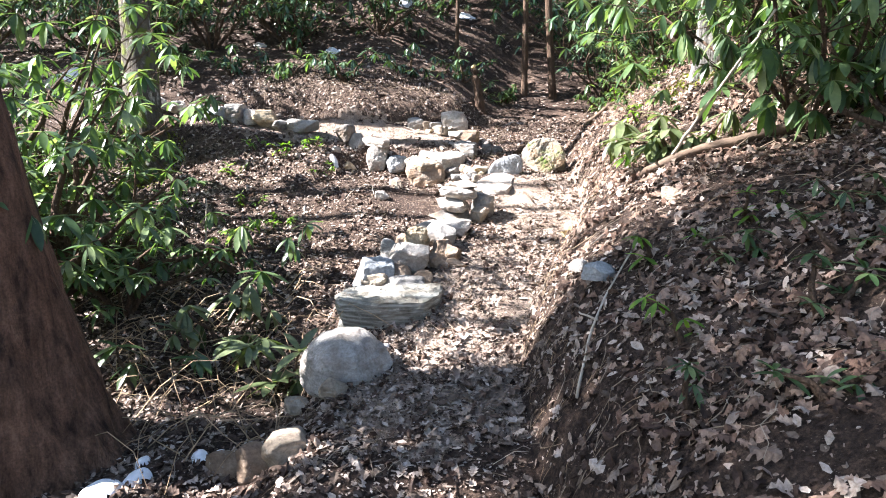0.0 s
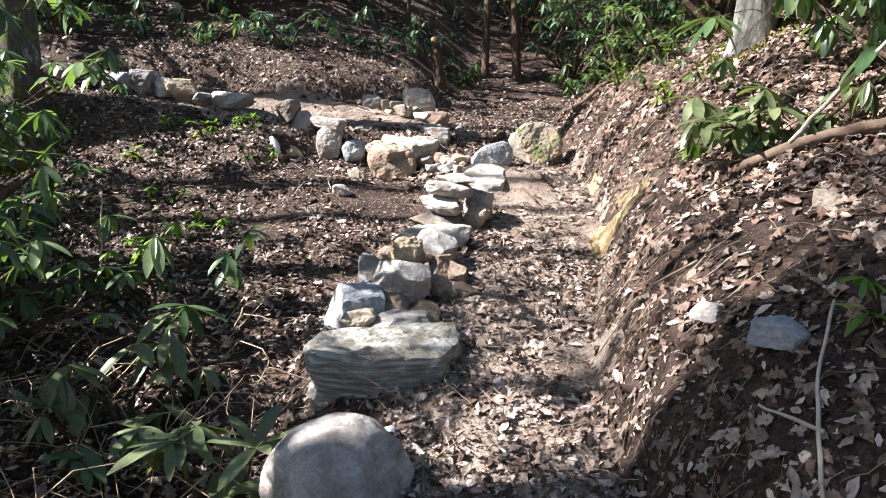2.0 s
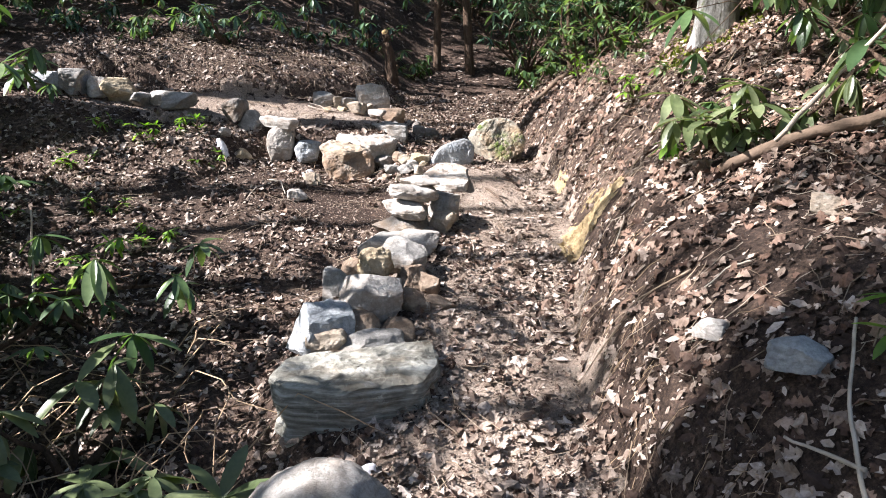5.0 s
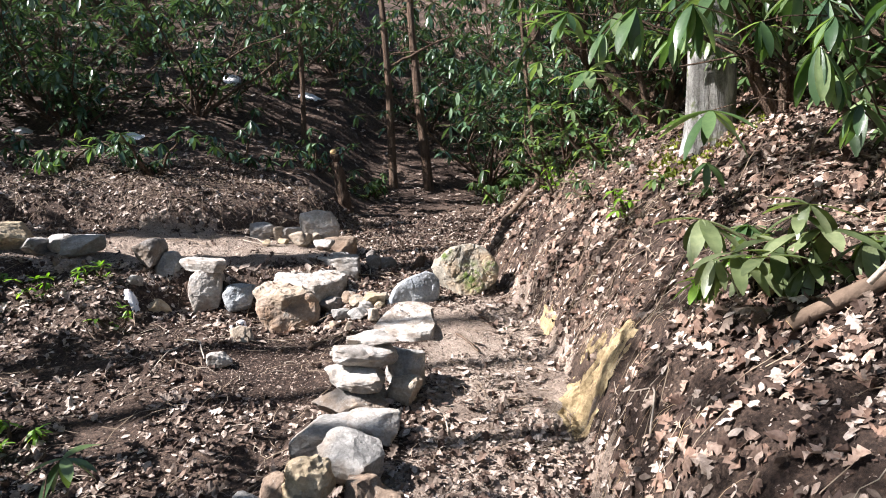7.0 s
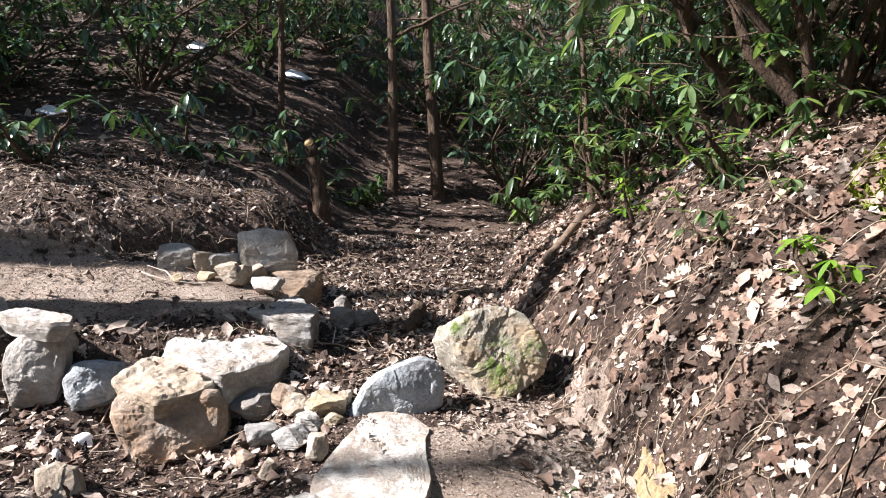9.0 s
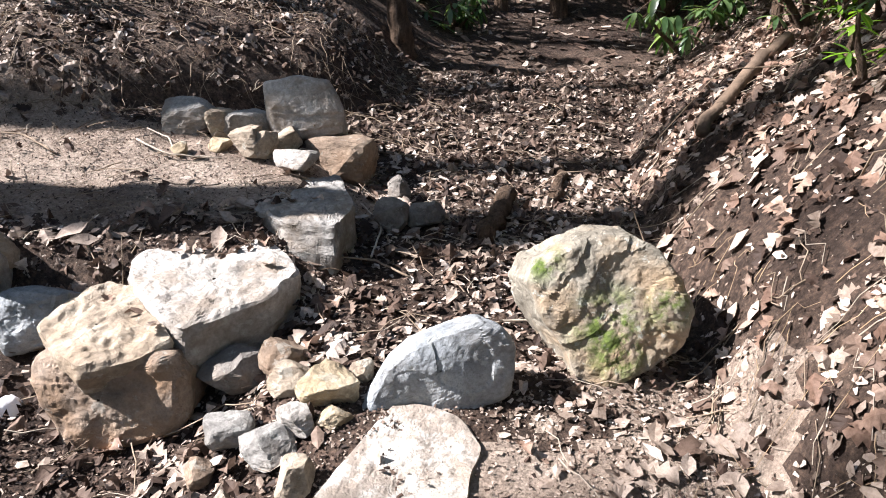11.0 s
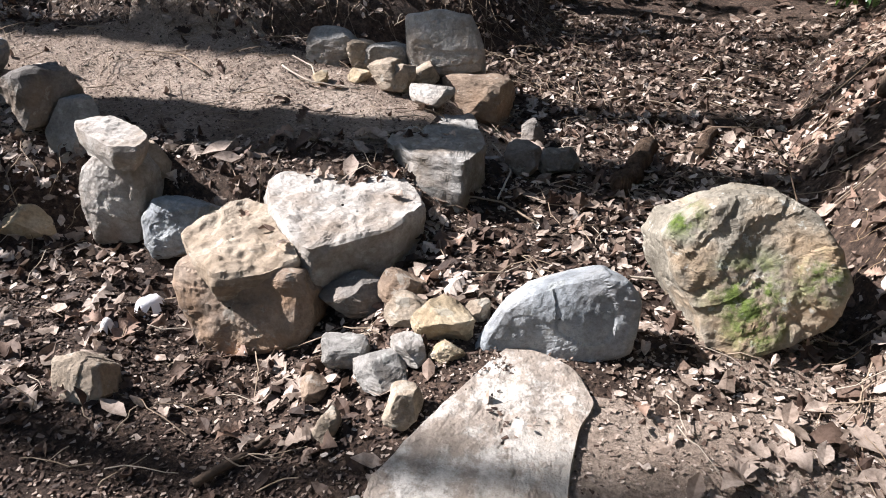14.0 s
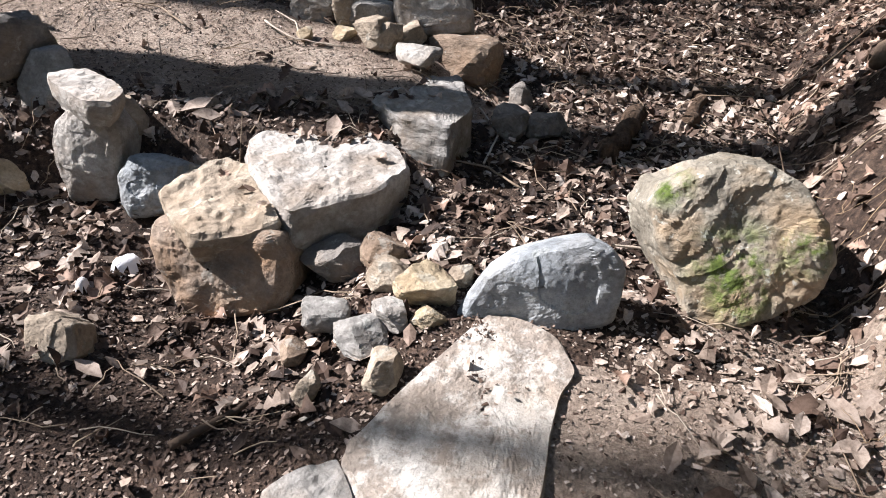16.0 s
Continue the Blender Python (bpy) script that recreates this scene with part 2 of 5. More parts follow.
# ---- helpers for meshes ----
def solid(name, verts, quads, material, smooth=True, parent=None):
    """One mesh object from arrays of places and of four- or three-cornered faces."""
    verts, quads = np.asarray(verts, np.float32), np.asarray(quads, np.int32)
    me = bpy.data.meshes.new(name)
    n, k = quads.shape
    me.vertices.add(len(verts))
    me.vertices.foreach_set("co", verts.ravel())
    me.loops.add(n * k)
    me.loops.foreach_set("vertex_index", quads.ravel())
    me.polygons.add(n)
    me.polygons.foreach_set("loop_start", np.arange(0, n * k, k, dtype=np.int32))
    me.polygons.foreach_set("use_smooth", np.full(n, smooth))
    me.update(calc_edges=True)
    me.validate()
    if material:
        me.materials.append(material)
    ob = new(name, me)
    ob.parent = parent
    return ob


def turn_matrices(yaw, tilt, spin):
    """Turns: spin about own z, then tilt about x, then yaw about z."""
    cy, sy, ct, st, cs, ss = np.cos(yaw), np.sin(yaw), np.cos(tilt), np.sin(tilt), np.cos(spin), np.sin(spin)
    z, o = np.zeros_like(yaw), np.ones_like(yaw)
    def mat(*rows):
        return np.stack([np.stack(r, -1) for r in rows], -2)
    a = mat((cy, -sy, z), (sy, cy, z), (z, z, o))
    b = mat((o, z, z), (z, ct, -st), (z, st, ct))
    c = mat((cs, -ss, z), (ss, cs, z), (z, z, o))
    return a @ b @ c


def scatter(template, faces, places, turns, sizes):
    """Many copies of a small shape, as one set of places and faces."""
    v = np.einsum("nij,vj->nvi", turns, template) * np.asarray(sizes)[:, None, None] + places[:, None, :]
    f = faces[None] + (np.arange(len(places)) * len(template))[:, None, None]
    return v.reshape(-1, 3), f.reshape(-1, faces.shape[1])


def blade(widths, length=1.0, fold=0.15, droop=0.15, wave=0.0):
    """A leaf along +y: a middle rib and two edges, folded and drooping."""
    n = len(widths)
    v = []
    for i, w in enumerate(widths):
        s = i / (n - 1)
        z = -droop * s * s + wave * math.sin(s * 7)
        v += [(-w, s * length, z + fold * w - wave * math.sin(s * 5 + 1)), (0, s * length, z), (w, s * length, z + fold * w + wave * math.sin(s * 6))]
    f = []
    for i in range(n - 1):
        a = 3 * i
        f += [(a, a + 1, a + 4, a + 3), (a + 1, a + 2, a + 5, a + 4)]
    return np.array(v), np.array(f)


CHIP = blade((0.09, 0.2), 0.6, 0.2, 0.1, 0.06)
OAK = blade((0.015, 0.10, 0.22, 0.13, 0.32, 0.17, 0.36, 0.16, 0.20, 0.02), 1.0, 0.5, 0.25, 0.08)
OVAL = blade((0.02, 0.22, 0.24, 0.02), 1.0, 0.3, -0.1, 0.03)
CURLED = blade((0.08, 0.26, 0.24, 0.04), 1.0, 0.75, 0.3, 0.08)
SCRAP = blade((0.10, 0.27, 0.06), 0.9, 0.18, 0.12, 0.05)
RHODO_LEAF = blade((0.03, 0.10, 0.135, 0.14, 0.11, 0.02), 1.0, 0.25, 0.22)
RHODO_FAR = blade((0.04, 0.14, 0.03), 1.0, 0.25, 0.2)


def tube_mesh(points, radii, sides=6, rough=0.0, seed=0):
    """Places and quads of a bent round bar through the points."""
    p, r = np.asarray(points, float), np.asarray(radii, float)
    d = np.gradient(p, axis=0)
    d /= np.linalg.norm(d, axis=1)[:, None] + 1e-9
    ref = np.where(np.abs(d[:, 2:3]) > 0.9, (1.0, 0, 0), (0, 0, 1.0))
    u = np.cross(d, ref)
    u /= np.linalg.norm(u, axis=1)[:, None] + 1e-9
    w = np.cross(d, u)
    a = np.arange(sides) * 2 * math.pi / sides
    ring = u[:, None] * np.cos(a)[None, :, None] + w[:, None] * np.sin(a)[None, :, None]
    rr = np.repeat(r[:, None], sides, 1)
    if rough:
        q = p[:, None] + ring * rr[:, :, None]
        rr = rr * (1 + rough * vnoise(q[..., 0] * 9 + seed, q[..., 1] * 9, q[..., 2] * 2.2) + rough * 0.6 * vnoise(q[..., 0] * 26, q[..., 1] * 26 + seed, q[..., 2] * 5))
    v = (p[:, None] + ring * rr[:, :, None]).reshape(-1, 3)
    n = len(p)
    i, j = np.meshgrid(np.arange(n - 1), np.arange(sides), indexing="ij")
    k = (j + 1) % sides
    f = np.stack([i * sides + j, i * sides + k, (i + 1) * sides + k, (i + 1) * sides + j], -1).reshape(-1, 4)
    v = np.vstack([v, p[:1], p[-1:]])
    caps = [(len(v) - 2, (q + 1) % sides, q, q) for q in range(sides)] + [(len(v) - 1, (n - 1) * sides + q, (n - 1) * sides + (q + 1) % sides, (n - 1) * sides + (q + 1) % sides) for q in range(sides)]
    return v, f, [c[:3] for c in caps]


def tube(name, points, radii, material, sides=6, rough=0.0, seed=0, parent=None):
    v, f, caps = tube_mesh(points, radii, sides, rough, seed)
    me = bpy.data.meshes.new(name)
    me.from_pydata(v.tolist(), [], f.tolist() + caps)
    me.polygons.foreach_set("use_smooth", np.full(len(me.polygons), True))
    me.materials.append(material)
    ob = new(name, me)
    ob.parent = parent
    return ob


def joined(pieces):
    """Several (places, faces) as one."""
    vs, fs, at = [], [], 0
    for v, f in pieces:
        vs.append(v), fs.append(np.asarray(f) + at)
        at += len(v)
    return np.vstack(vs), np.vstack(fs)


def wander(start, way, length, steps, bend, rng, lift=0.0):
    """Points of a limb that strays as it grows."""
    p, d, out = np.array(start, float), np.array(way, float), [np.array(start, float)]
    d /= np.linalg.norm(d)
    for _ in range(steps):
        d = d + rng.normal(0, bend, 3) + np.array((0, 0, lift))
        d /= np.linalg.norm(d)
        p = p + d * length / steps
        out.append(p.copy())
    return np.array(out)


# ---- the ground ----
def spread(a, b, step, far, n):
    mid = np.arange(a, b + step / 2, step)
    g = np.geomspace(step, far, n)
    return np.concatenate([(a - np.cumsum(g)[::-1]), mid, b + np.cumsum(g)])


# ---- the lie of the land ----
def ramp(v, a, b):
    """0 at a, 1 at b, smooth between."""
    s = np.clip((np.asarray(v, float) - a) / (np.asarray(b, float) - a), 0, 1)
    return s * s * (3 - 2 * s)


def along(y, ys, vs):
    """A value that changes smoothly along the trail."""
    return sum(np.interp(y + d, ys, vs) for d in (-0.3, -0.15, 0, 0.15, 0.3)) / 5


def lattice(i, j, k):
    n = np.sin(i * 127.1 + j * 311.7 + k * 74.7) * 43758.5453
    return n - np.floor(n)


def vnoise(x, y, z=0.0):
    """Smooth noise from -1 to 1."""
    x, y, z = np.broadcast_arrays(np.asarray(x, float), np.asarray(y, float), np.asarray(z, float))
    i, j, k = np.floor(x), np.floor(y), np.floor(z)
    u, v, w = x - i, y - j, z - k
    u, v, w = (q * q * (3 - 2 * q) for q in (u, v, w))
    out = 0
    for a in (0, 1):
        for b in (0, 1):
            for c in (0, 1):
                wgt = (u if a else 1 - u) * (v if b else 1 - v) * (w if c else 1 - w)
                out = out + wgt * lattice(i + a, j + b, k + c)
    return 2 * out - 1


def edge_of(y):
    return along(y, (-6, 2.5, 4, 5, 6, 6.5, 7, 7.6, 8.4, 9.5, 10.5, 12, 13, 20), (0.35, 0.46, 0.50, 0.71, 1.11, 1.34, 1.42, 1.45, 1.53, 1.62, 1.9, 2.6, 3.0, 5))


def ground(x, y, fine=True):
    """Height of the ground."""
    x, y = np.asarray(x, float), np.asarray(y, float)
    yc = np.clip(y, -6, 60)
    trail = along(yc, (-6, 0, 2.5, 3.7, 4.1, 4.8, 6, 6.9, 7.3, 8, 9, 10.7, 12.7, 14, 18, 40, 60),
                  (-0.6, -0.32, -0.15, -0.02, 0.0, 0.11, 0.34, 0.48, 0.54, 0.72, 0.86, 1.17, 1.55, 2.0, 4.0, 14, 21))
    # the cut bank on the trail's right
    edge = edge_of(yc)
    face = along(yc, (2.5, 5.8, 6.5, 9, 10, 13, 20), (0.43, 0.45, 0.28, 0.18, 0.05, 0.0, 0.0))
    steep = along(yc, (5.5, 6.5, 8.4, 9.4, 10.5, 13, 20), (0.42, 0.95, 0.9, 0.7, 0.4, 0.3, 0.2))
    s = np.clip(x - edge, 0, 60)
    bank = face * (1 - np.exp(-s / 0.21)) + steep * 1.3 * (1 - np.exp(-s / 1.3)) + 0.3 * s
    # the lower ground on the left, the levelled path above it and its back slope
    low = along(yc, (-6, 0, 3, 4.1, 5, 5.7, 6.6, 7.5, 8.4, 9), (-0.7, -0.5, -0.40, -0.36, -0.16, -0.03, 0.19, 0.44, 0.66, 0.7)) + 0.06 * np.clip(x + 1.2, -30, 1.5)
    front = along(np.clip(x, -14, 2), (-14, -6, -3, -1.9, -1.1, 0.3), (11, 9.7, 9.2, 9.05, 8.72, 8.7))
    level = 0.92 + 0.07 * np.clip(-x, -0.5, 6) + 0.21 * np.clip(y - 8.75, 0, 1.2)
    back = along(np.clip(x, -14, 2), (-14, -6, -3, -1.2, 0.3), (12.4, 11.0, 10.3, 9.85, 10.6))
    r = np.clip(y - back, 0, 60)
    level = level + 0.32 * (1 - np.exp(-r / 0.16)) + 0.28 * r + 0.25 * np.clip(r - 3, 0, 40)
    soft = ramp(-x, 1.0, 1.8)
    lw = ramp(y, front - 0.12 - 1.15 * soft, front + 0.14)
    left = low * (1 - lw) + level * lw
    shore = along(yc, (-6, 0, 3.9, 4.8, 5.7, 6.5, 7.2, 8, 8.7, 9.5, 10.5, 12, 14, 20), (-0.7, -0.65, -0.5, -0.5, -0.35, -0.02, 0.28, 0.45, 0.4, 0.36, 0.5, 0.9, 1.4, 3))
    wide = along(yc, (3, 6, 8, 9, 10.5, 13), (0.6, 0.5, 0.5, 0.22, 0.5, 1.2))
    w = ramp(x, shore - wide, shore)
    h = left * (1 - w) + trail * w + bank - 0.12 * np.exp(-((x + 0.3) ** 2 + (y - 8.25) ** 2) / 0.12) - 0.11 * np.exp(-((x + 0.5) ** 2 / 0.12 + (y - 4.42) ** 2 / 0.06))
    if fine:
        rag = np.exp(-((x - edge - 0.16) / 0.24) ** 2) * (y > 1) * (y < 9.5)
        h = h + rag * (0.055 * vnoise(x * 5.3, y * 5.3, 9.4) + 0.04 * vnoise(x * 12, y * 12, 4.4))
        h = h + 0.05 * vnoise(x * 1.3, y * 1.3, 3.1) + 0.022 * vnoise(x * 4.1, y * 4.1, 1.7) + 0.010 * vnoise(x * 11, y * 11, 5.2)
    return h


gx, gy = spread(-3.6, 3.4, 0.035, 40, 46), spread(1.2, 11.6, 0.035, 40, 46)
GX, GY = np.meshgrid(gx, gy, indexing="ij")
GZ = ground(GX, GY)
ni, nj = GX.shape
I, J = np.meshgrid(np.arange(ni - 1), np.arange(nj - 1), indexing="ij")
earth = solid("ground", np.stack([GX, GY, GZ], -1).reshape(-1, 3), np.stack([I * nj + J, (I + 1) * nj + J, (I + 1) * nj + J + 1, I * nj + J + 1], -1).reshape(-1, 4), SOIL)
earth.data.materials.append(DIRT)
CX, CY = (GX[:-1, :-1] + 0.02).ravel(), (GY[:-1, :-1] + 0.02).ravel()
RAG = 0.16 * vnoise(CX * 3, CY * 3, 6.0) + 0.1 * vnoise(CX * 9, CY * 9, 2.0)
TROD = (CX > edge_of(CY) - 0.95 + RAG) & (CX < edge_of(CY) + 0.04 + RAG * 0.5) & (CY > 3.3 + 3 * RAG) & (CY < 8.15 + RAG)
TROD |= np.hypot((CX + 1.2) / 1.85, (CY - 9.42) / 0.55) + 1.6 * RAG < 1
earth.data.polygons.foreach_set("material_index", TROD.astype(np.int32))
tagged(earth, "dark brown woodland soil rising to a wooded hillside", "ground", kind="structure")


def patch(name, label, material, cx, cy, rx, ry, turn, seed, lift=0.012, thick=0.0, step=0.03, crumble=0.0):
    """A thin ragged layer that lies on the ground."""
    n, m = max(8, int(rx * 2 / step)), max(8, int(ry * 2 / step))
    u, v = np.meshgrid(np.linspace(-1, 1, n), np.linspace(-1, 1, m), indexing="ij")
    c, s = math.cos(radians(turn)), math.sin(radians(turn))
    x, y = cx + u * rx * c - v * ry * s, cy + u * rx * s + v * ry * c
    edge = 1 - np.sqrt(u * u + v * v) + 0.28 * vnoise(x * 5 + seed, y * 5) + 0.16 * vnoise(x * 14 + seed, y * 14)
    z = ground(x, y) + np.clip(edge, -0.15, 0.25) * 0.16 * (lift / 0.012) * 0.5 + thick * np.sqrt(np.clip(edge, 0, 1)) - 0.002 + crumble * (vnoise(x * 17 + seed, y * 17) + 0.6 * vnoise(x * 40, y * 40 + seed))
    keep = (edge[:-1, :-1] > -0.08) & (edge[1:, 1:] > -0.08) & (edge[1:, :-1] > -0.08) & (edge[:-1, 1:] > -0.08)
    i, j = np.nonzero(keep)
    f = np.stack([i * m + j, (i + 1) * m + j, (i + 1) * m + j + 1, i * m + j + 1], -1)
    x = x + crumble * (vnoise(y * 15, z * 15, seed) + 0.6 * vnoise(y * 36, z * 36, seed))
    ob = solid(name, np.stack([x, y, z], -1).reshape(-1, 3), f, material, crumble == 0)
    me = ob.data
    bm = bmesh.new()
    bm.from_mesh(me)
    bmesh.ops.delete(bm, geom=[q for q in bm.verts if not q.link_faces], context="VERTS")
    bm.to_mesh(me)
    bm.free()
    return tagged(ob, label, name.split("_")[0], kind="structure")


patch("clay_bank", "ochre clay laid bare in the cut bank beside the trail", CLAY, 1.33, 6.33, 0.19, 0.36, -22, 5.0, 0.02, 0.0, 0.015, 0.03)
patch("clay_bank", "ochre clay scar in the upper cut bank", CLAY, 1.50, 7.42, 0.05, 0.2, -10, 3.3, 0.016, 0.0, 0.02, 0.015)


# ---- stones ----
def sphere_points(level):
    bm = bmesh.new()
    bmesh.ops.create_icosphere(bm, subdivisions=level, radius=1.0)
    bm.verts.ensure_lookup_table()
    v = np.array([q.co[:] for q in bm.verts])
    f = np.array([[q.index for q in p.verts] for p in bm.faces])
    bm.free()
    return v, f


BALLS = {k: sphere_points(k) for k in (3, 4, 5)}


def stone(name, label, material, x, y, z, w, d, h, yaw=0.0, seed=0, block=0.6, cuts=7, rough=0.06, lean=(0, 0), level=4, sink=0.1, category="rock", group="", planes=()):
    """A stone whose base stands at z: from round (block 0) to squared (block 1), with broken faces, worn edges and a pitted skin."""
    v, f = BALLS[max(level, 4)]
    rng = np.random.default_rng(seed + 11)
    p = 2 + 9 * block
    v = v / (np.abs(v) ** p).sum(1)[:, None] ** (1 / p)
    for _ in range(cuts + 4):
        n = rng.normal(0, 1, 3)
        n /= np.linalg.norm(n)
        reach = rng.uniform(0.60, 0.90) * (1 + 0.30 * block)
        over = np.clip(v @ n - reach, 0, None)
        v = v - over[:, None] * n * 0.97
    for n, reach in planes:
        n = np.array(n) / np.linalg.norm(n)
        v = v - np.clip(v @ n - reach, 0, None)[:, None] * n * 0.97
    v = skin(v, (w, d, h), rough, seed)
    v = v * np.array((w, d, h)) / (v.max(0) - v.min(0))
    ob = solid(name, v, f, material, block < 0.15)
    base = h * (0.5 - sink)
    ob.matrix_world = pose(x, y, z + base, lean[0], lean[1], yaw)
    return tagged(ob, label, category, group)


def skin(v, size, rough, seed):
    """Hollows, ledges and pits over a stone."""
    s = seed * 3.7
    q = v * size / max(size)
    k = vnoise(q[:, 0] * 2.2 + s, q[:, 1] * 2.2, q[:, 2] * 2.2) * 0.9 + vnoise(q[:, 0] * 5 + s, q[:, 1] * 5, q[:, 2] * 9) * 0.6
    ledge = np.abs(vnoise(q[:, 0] * 3 + s, q[:, 1] * 3 + 4, q[:, 2] * 11)) * 0.7
    k = k - ledge + vnoise(q[:, 0] * 16, q[:, 1] * 16 + s, q[:, 2] * 24) * 0.28 + vnoise(q[:, 0] * 38, q[:, 1] * 38 + s, q[:, 2] * 45) * 0.14
    return v * (1 + rough * k)[:, None]


def slab(name, label, material, corners, top, thick, seed=0, slope=(0.0, 0.0), rough=0.03, batter=0.12, category="stone slab"):
    """A broken slab: a plan with worn corners, a nearly level top, rough sides that draw in downwards."""
    c = np.array(corners, float)
    mid = c.mean(0)
    n = 120
    ring = []
    for a, b in zip(c, np.roll(c, -1, 0)):
        k = max(3, int(n / len(c)))
        ring += [a + (b - a) * t for t in np.arange(k) / k]
    ring = np.array(ring)
    for _ in range(3):
        ring = (np.roll(ring, 1, 0) + 2 * ring + np.roll(ring, -1, 0)) / 4
    m = len(ring)
    rel = ring - mid
    rows = []
    for s in np.linspace(0.02, 0.96, 18):
        rows.append((s, 0.0))
    rows += [(0.985, -0.012), (1.0, -0.03)]
    for u in np.linspace(0.12, 1.0, 12):
        rows.append((1.0 - batter * u * u + 0.02 * math.sin(u * 9 + seed), -thick * u))
    rows += [(0.6, -thick * 1.02), (0.02, -thick * 1.02)]
    v = []
    for s, dz in rows:
        x, y = rel[:, 0] * s, rel[:, 1] * s
        side = 0.0 if dz == 0 else 1.0
        q = 1 + side * (rough * 1.6 * vnoise(x * 9 + seed, y * 9, dz * 16) + rough * 0.9 * vnoise(x * 26, y * 26 + seed, dz * 40))
        z = dz + slope[0] * x + slope[1] * y + (1 - side) * (rough * 0.35 * vnoise(x * 7 + seed, y * 7, 1.0) + rough * 0.22 * vnoise(x * 22, y * 22, seed)) + rough * 0.15 * vnoise(x * 50, y * 50, dz * 50)
        v.append(np.stack([x * q, y * q, z], -1))
    v = np.vstack(v)
    i, j = np.meshgrid(np.arange(len(rows) - 1), np.arange(m), indexing="ij")
    k = (j + 1) % m
    f = np.stack([i * m + j, i * m + k, (i + 1) * m + k, (i + 1) * m + j], -1).reshape(-1, 4)
    area = sum(a[0] * b[1] - a[1] * b[0] for a, b in zip(c, np.roll(c, -1, 0)))
    ob = solid(name, v, f if area < 0 else f[:, ::-1], material, False)
    ob.location = (mid[0], mid[1], top)
    return tagged(ob, label, category)


def hewn(name, label, material, at, normal, outline, depth, seed=0, relief=0.012, dome=0.02, edge=0.03, batter=0.12, category="rock", group=""):
    """A broken stone seen on its face: an outline in the face's own plane, worn round its rim, rough sides that run back from it."""
    c = np.array(outline, float)
    ring = np.vstack([a + (b - a) * t for a, b in zip(c, np.roll(c, -1, 0)) for t in np.arange(14)[:, None] / 14])
    for _ in range(2):
        ring = (np.roll(ring, 1, 0) + 2 * ring + np.roll(ring, -1, 0)) / 4
    m = len(ring)
    size = np.abs(c).max()
    bend = np.linspace(0, math.pi / 2, 5)
    rows = [(k, dome * (1 - k * k), 1.0) for k in np.linspace(0.02, 1 - edge / size, 26)]
    rows += [(1 - edge / size * (1 - math.sin(a)), -edge * (1 - math.cos(a)), math.cos(a)) for a in bend[1:]]
    rows += [(1.0 - batter * u * u, -edge - (depth - edge) * u, 0.0) for u in np.linspace(0.06, 1, 14)]
    rows += [(0.55, -depth, 0.0), (0.02, -depth, 0.0)]
    v = []
    for k, dz, front in rows:
        x, y = ring[:, 0] * k, ring[:, 1] * k
        z = np.full(m, dz)
        q = seed * 2.3
        lump = vnoise(x * 7 + q, y * 7, z * 7) + 0.55 * vnoise(x * 17, y * 17 + q, z * 17) + 0.3 * vnoise(x * 41 + q, y * 41, z * 41) + 0.16 * vnoise(x * 90, y * 90 + q, z * 90)
        flake = np.floor(2.2 * vnoise(x * 5 + q, y * 5 + 3, z * 9)) * 0.5 + np.floor(1.5 * vnoise(x * 12, y * 12 + q, z * 20)) * 0.22
        push = relief * (lump + flake)
        grow = 1 + (1 - front) * push * 0.9 / size
        v.append(np.stack([x * grow, y * grow, z + front * push], -1))
    i, j = np.meshgrid(np.arange(len(rows) - 1), np.arange(m), indexing="ij")
    k = (j + 1) % m
    f = np.stack([i * m + j, i * m + k, (i + 1) * m + k, (i + 1) * m + j], -1).reshape(-1, 4)
    area = sum(a[0] * b[1] - a[1] * b[0] for a, b in zip(c, np.roll(c, -1, 0)))
    ob = solid(name, np.vstack(v), f if area < 0 else f[:, ::-1], material, False)
    n = Vector(normal).normalized()
    u = Vector((0, 0, 1)).cross(n).normalized()
    turn = Matrix((u, n.cross(u), n)).transposed().to_4x4()
    ob.matrix_world = Matrix.Translation(at) @ turn
    return tagged(ob, label, category, group)


# the trail's edging, from the lower end upwards
stone("boulder", "pale grey domed boulder half sunk beside the trail", PALE_ROCK, -0.58, 3.95, -0.22, 0.58, 0.54, 0.50, 5, 1, 0.0, -4, 0.05, level=5, sink=0.12, category="boulder",
      planes=(((0.75, -0.5, 0.45), 0.83), ((-0.85, -0.3, 0.1), 0.88)))
stone("rock", "cream angular rock against the domed boulder", TAN_ROCK, -0.60, 3.63, -0.08, 0.17, 0.11, 0.14, 20, 2, 0.5)
stone("rock", "small tan rock among fallen leaves", TAN_ROCK, -0.83, 3.72, -0.22, 0.15, 0.12, 0.10, 12, 3, 0.4)
stone("rock", "squat earthy rock in the shade of the tree", BROWN_ROCK, -1.13, 3.35, -0.42, 0.22, 0.18, 0.17, 20, 4, 0.15)
stone("rock", "rounded earthy rock at the trail's edge", BROWN_ROCK, -0.95, 3.28, -0.38, 0.24, 0.2, 0.24, 17, 5, 0.1)
stone("rock", "rounded tan rock at the trail's edge", TAN_ROCK, -0.74, 3.2, -0.28, 0.28, 0.22, 0.22, 14, 6, 0.1)
slab("stone_block", "long grey banded stone block set as a step", BANDED_ROCK, ((-0.78, 4.76), (-0.71, 4.97), (-0.36, 5.02), (0.0, 5.09), (-0.01, 4.82), (-0.12, 4.63), (-0.46, 4.58), (-0.72, 4.63)), 0.20, 0.36, 7, (0.0, 0.05), 0.03, 0.10, "stone block")
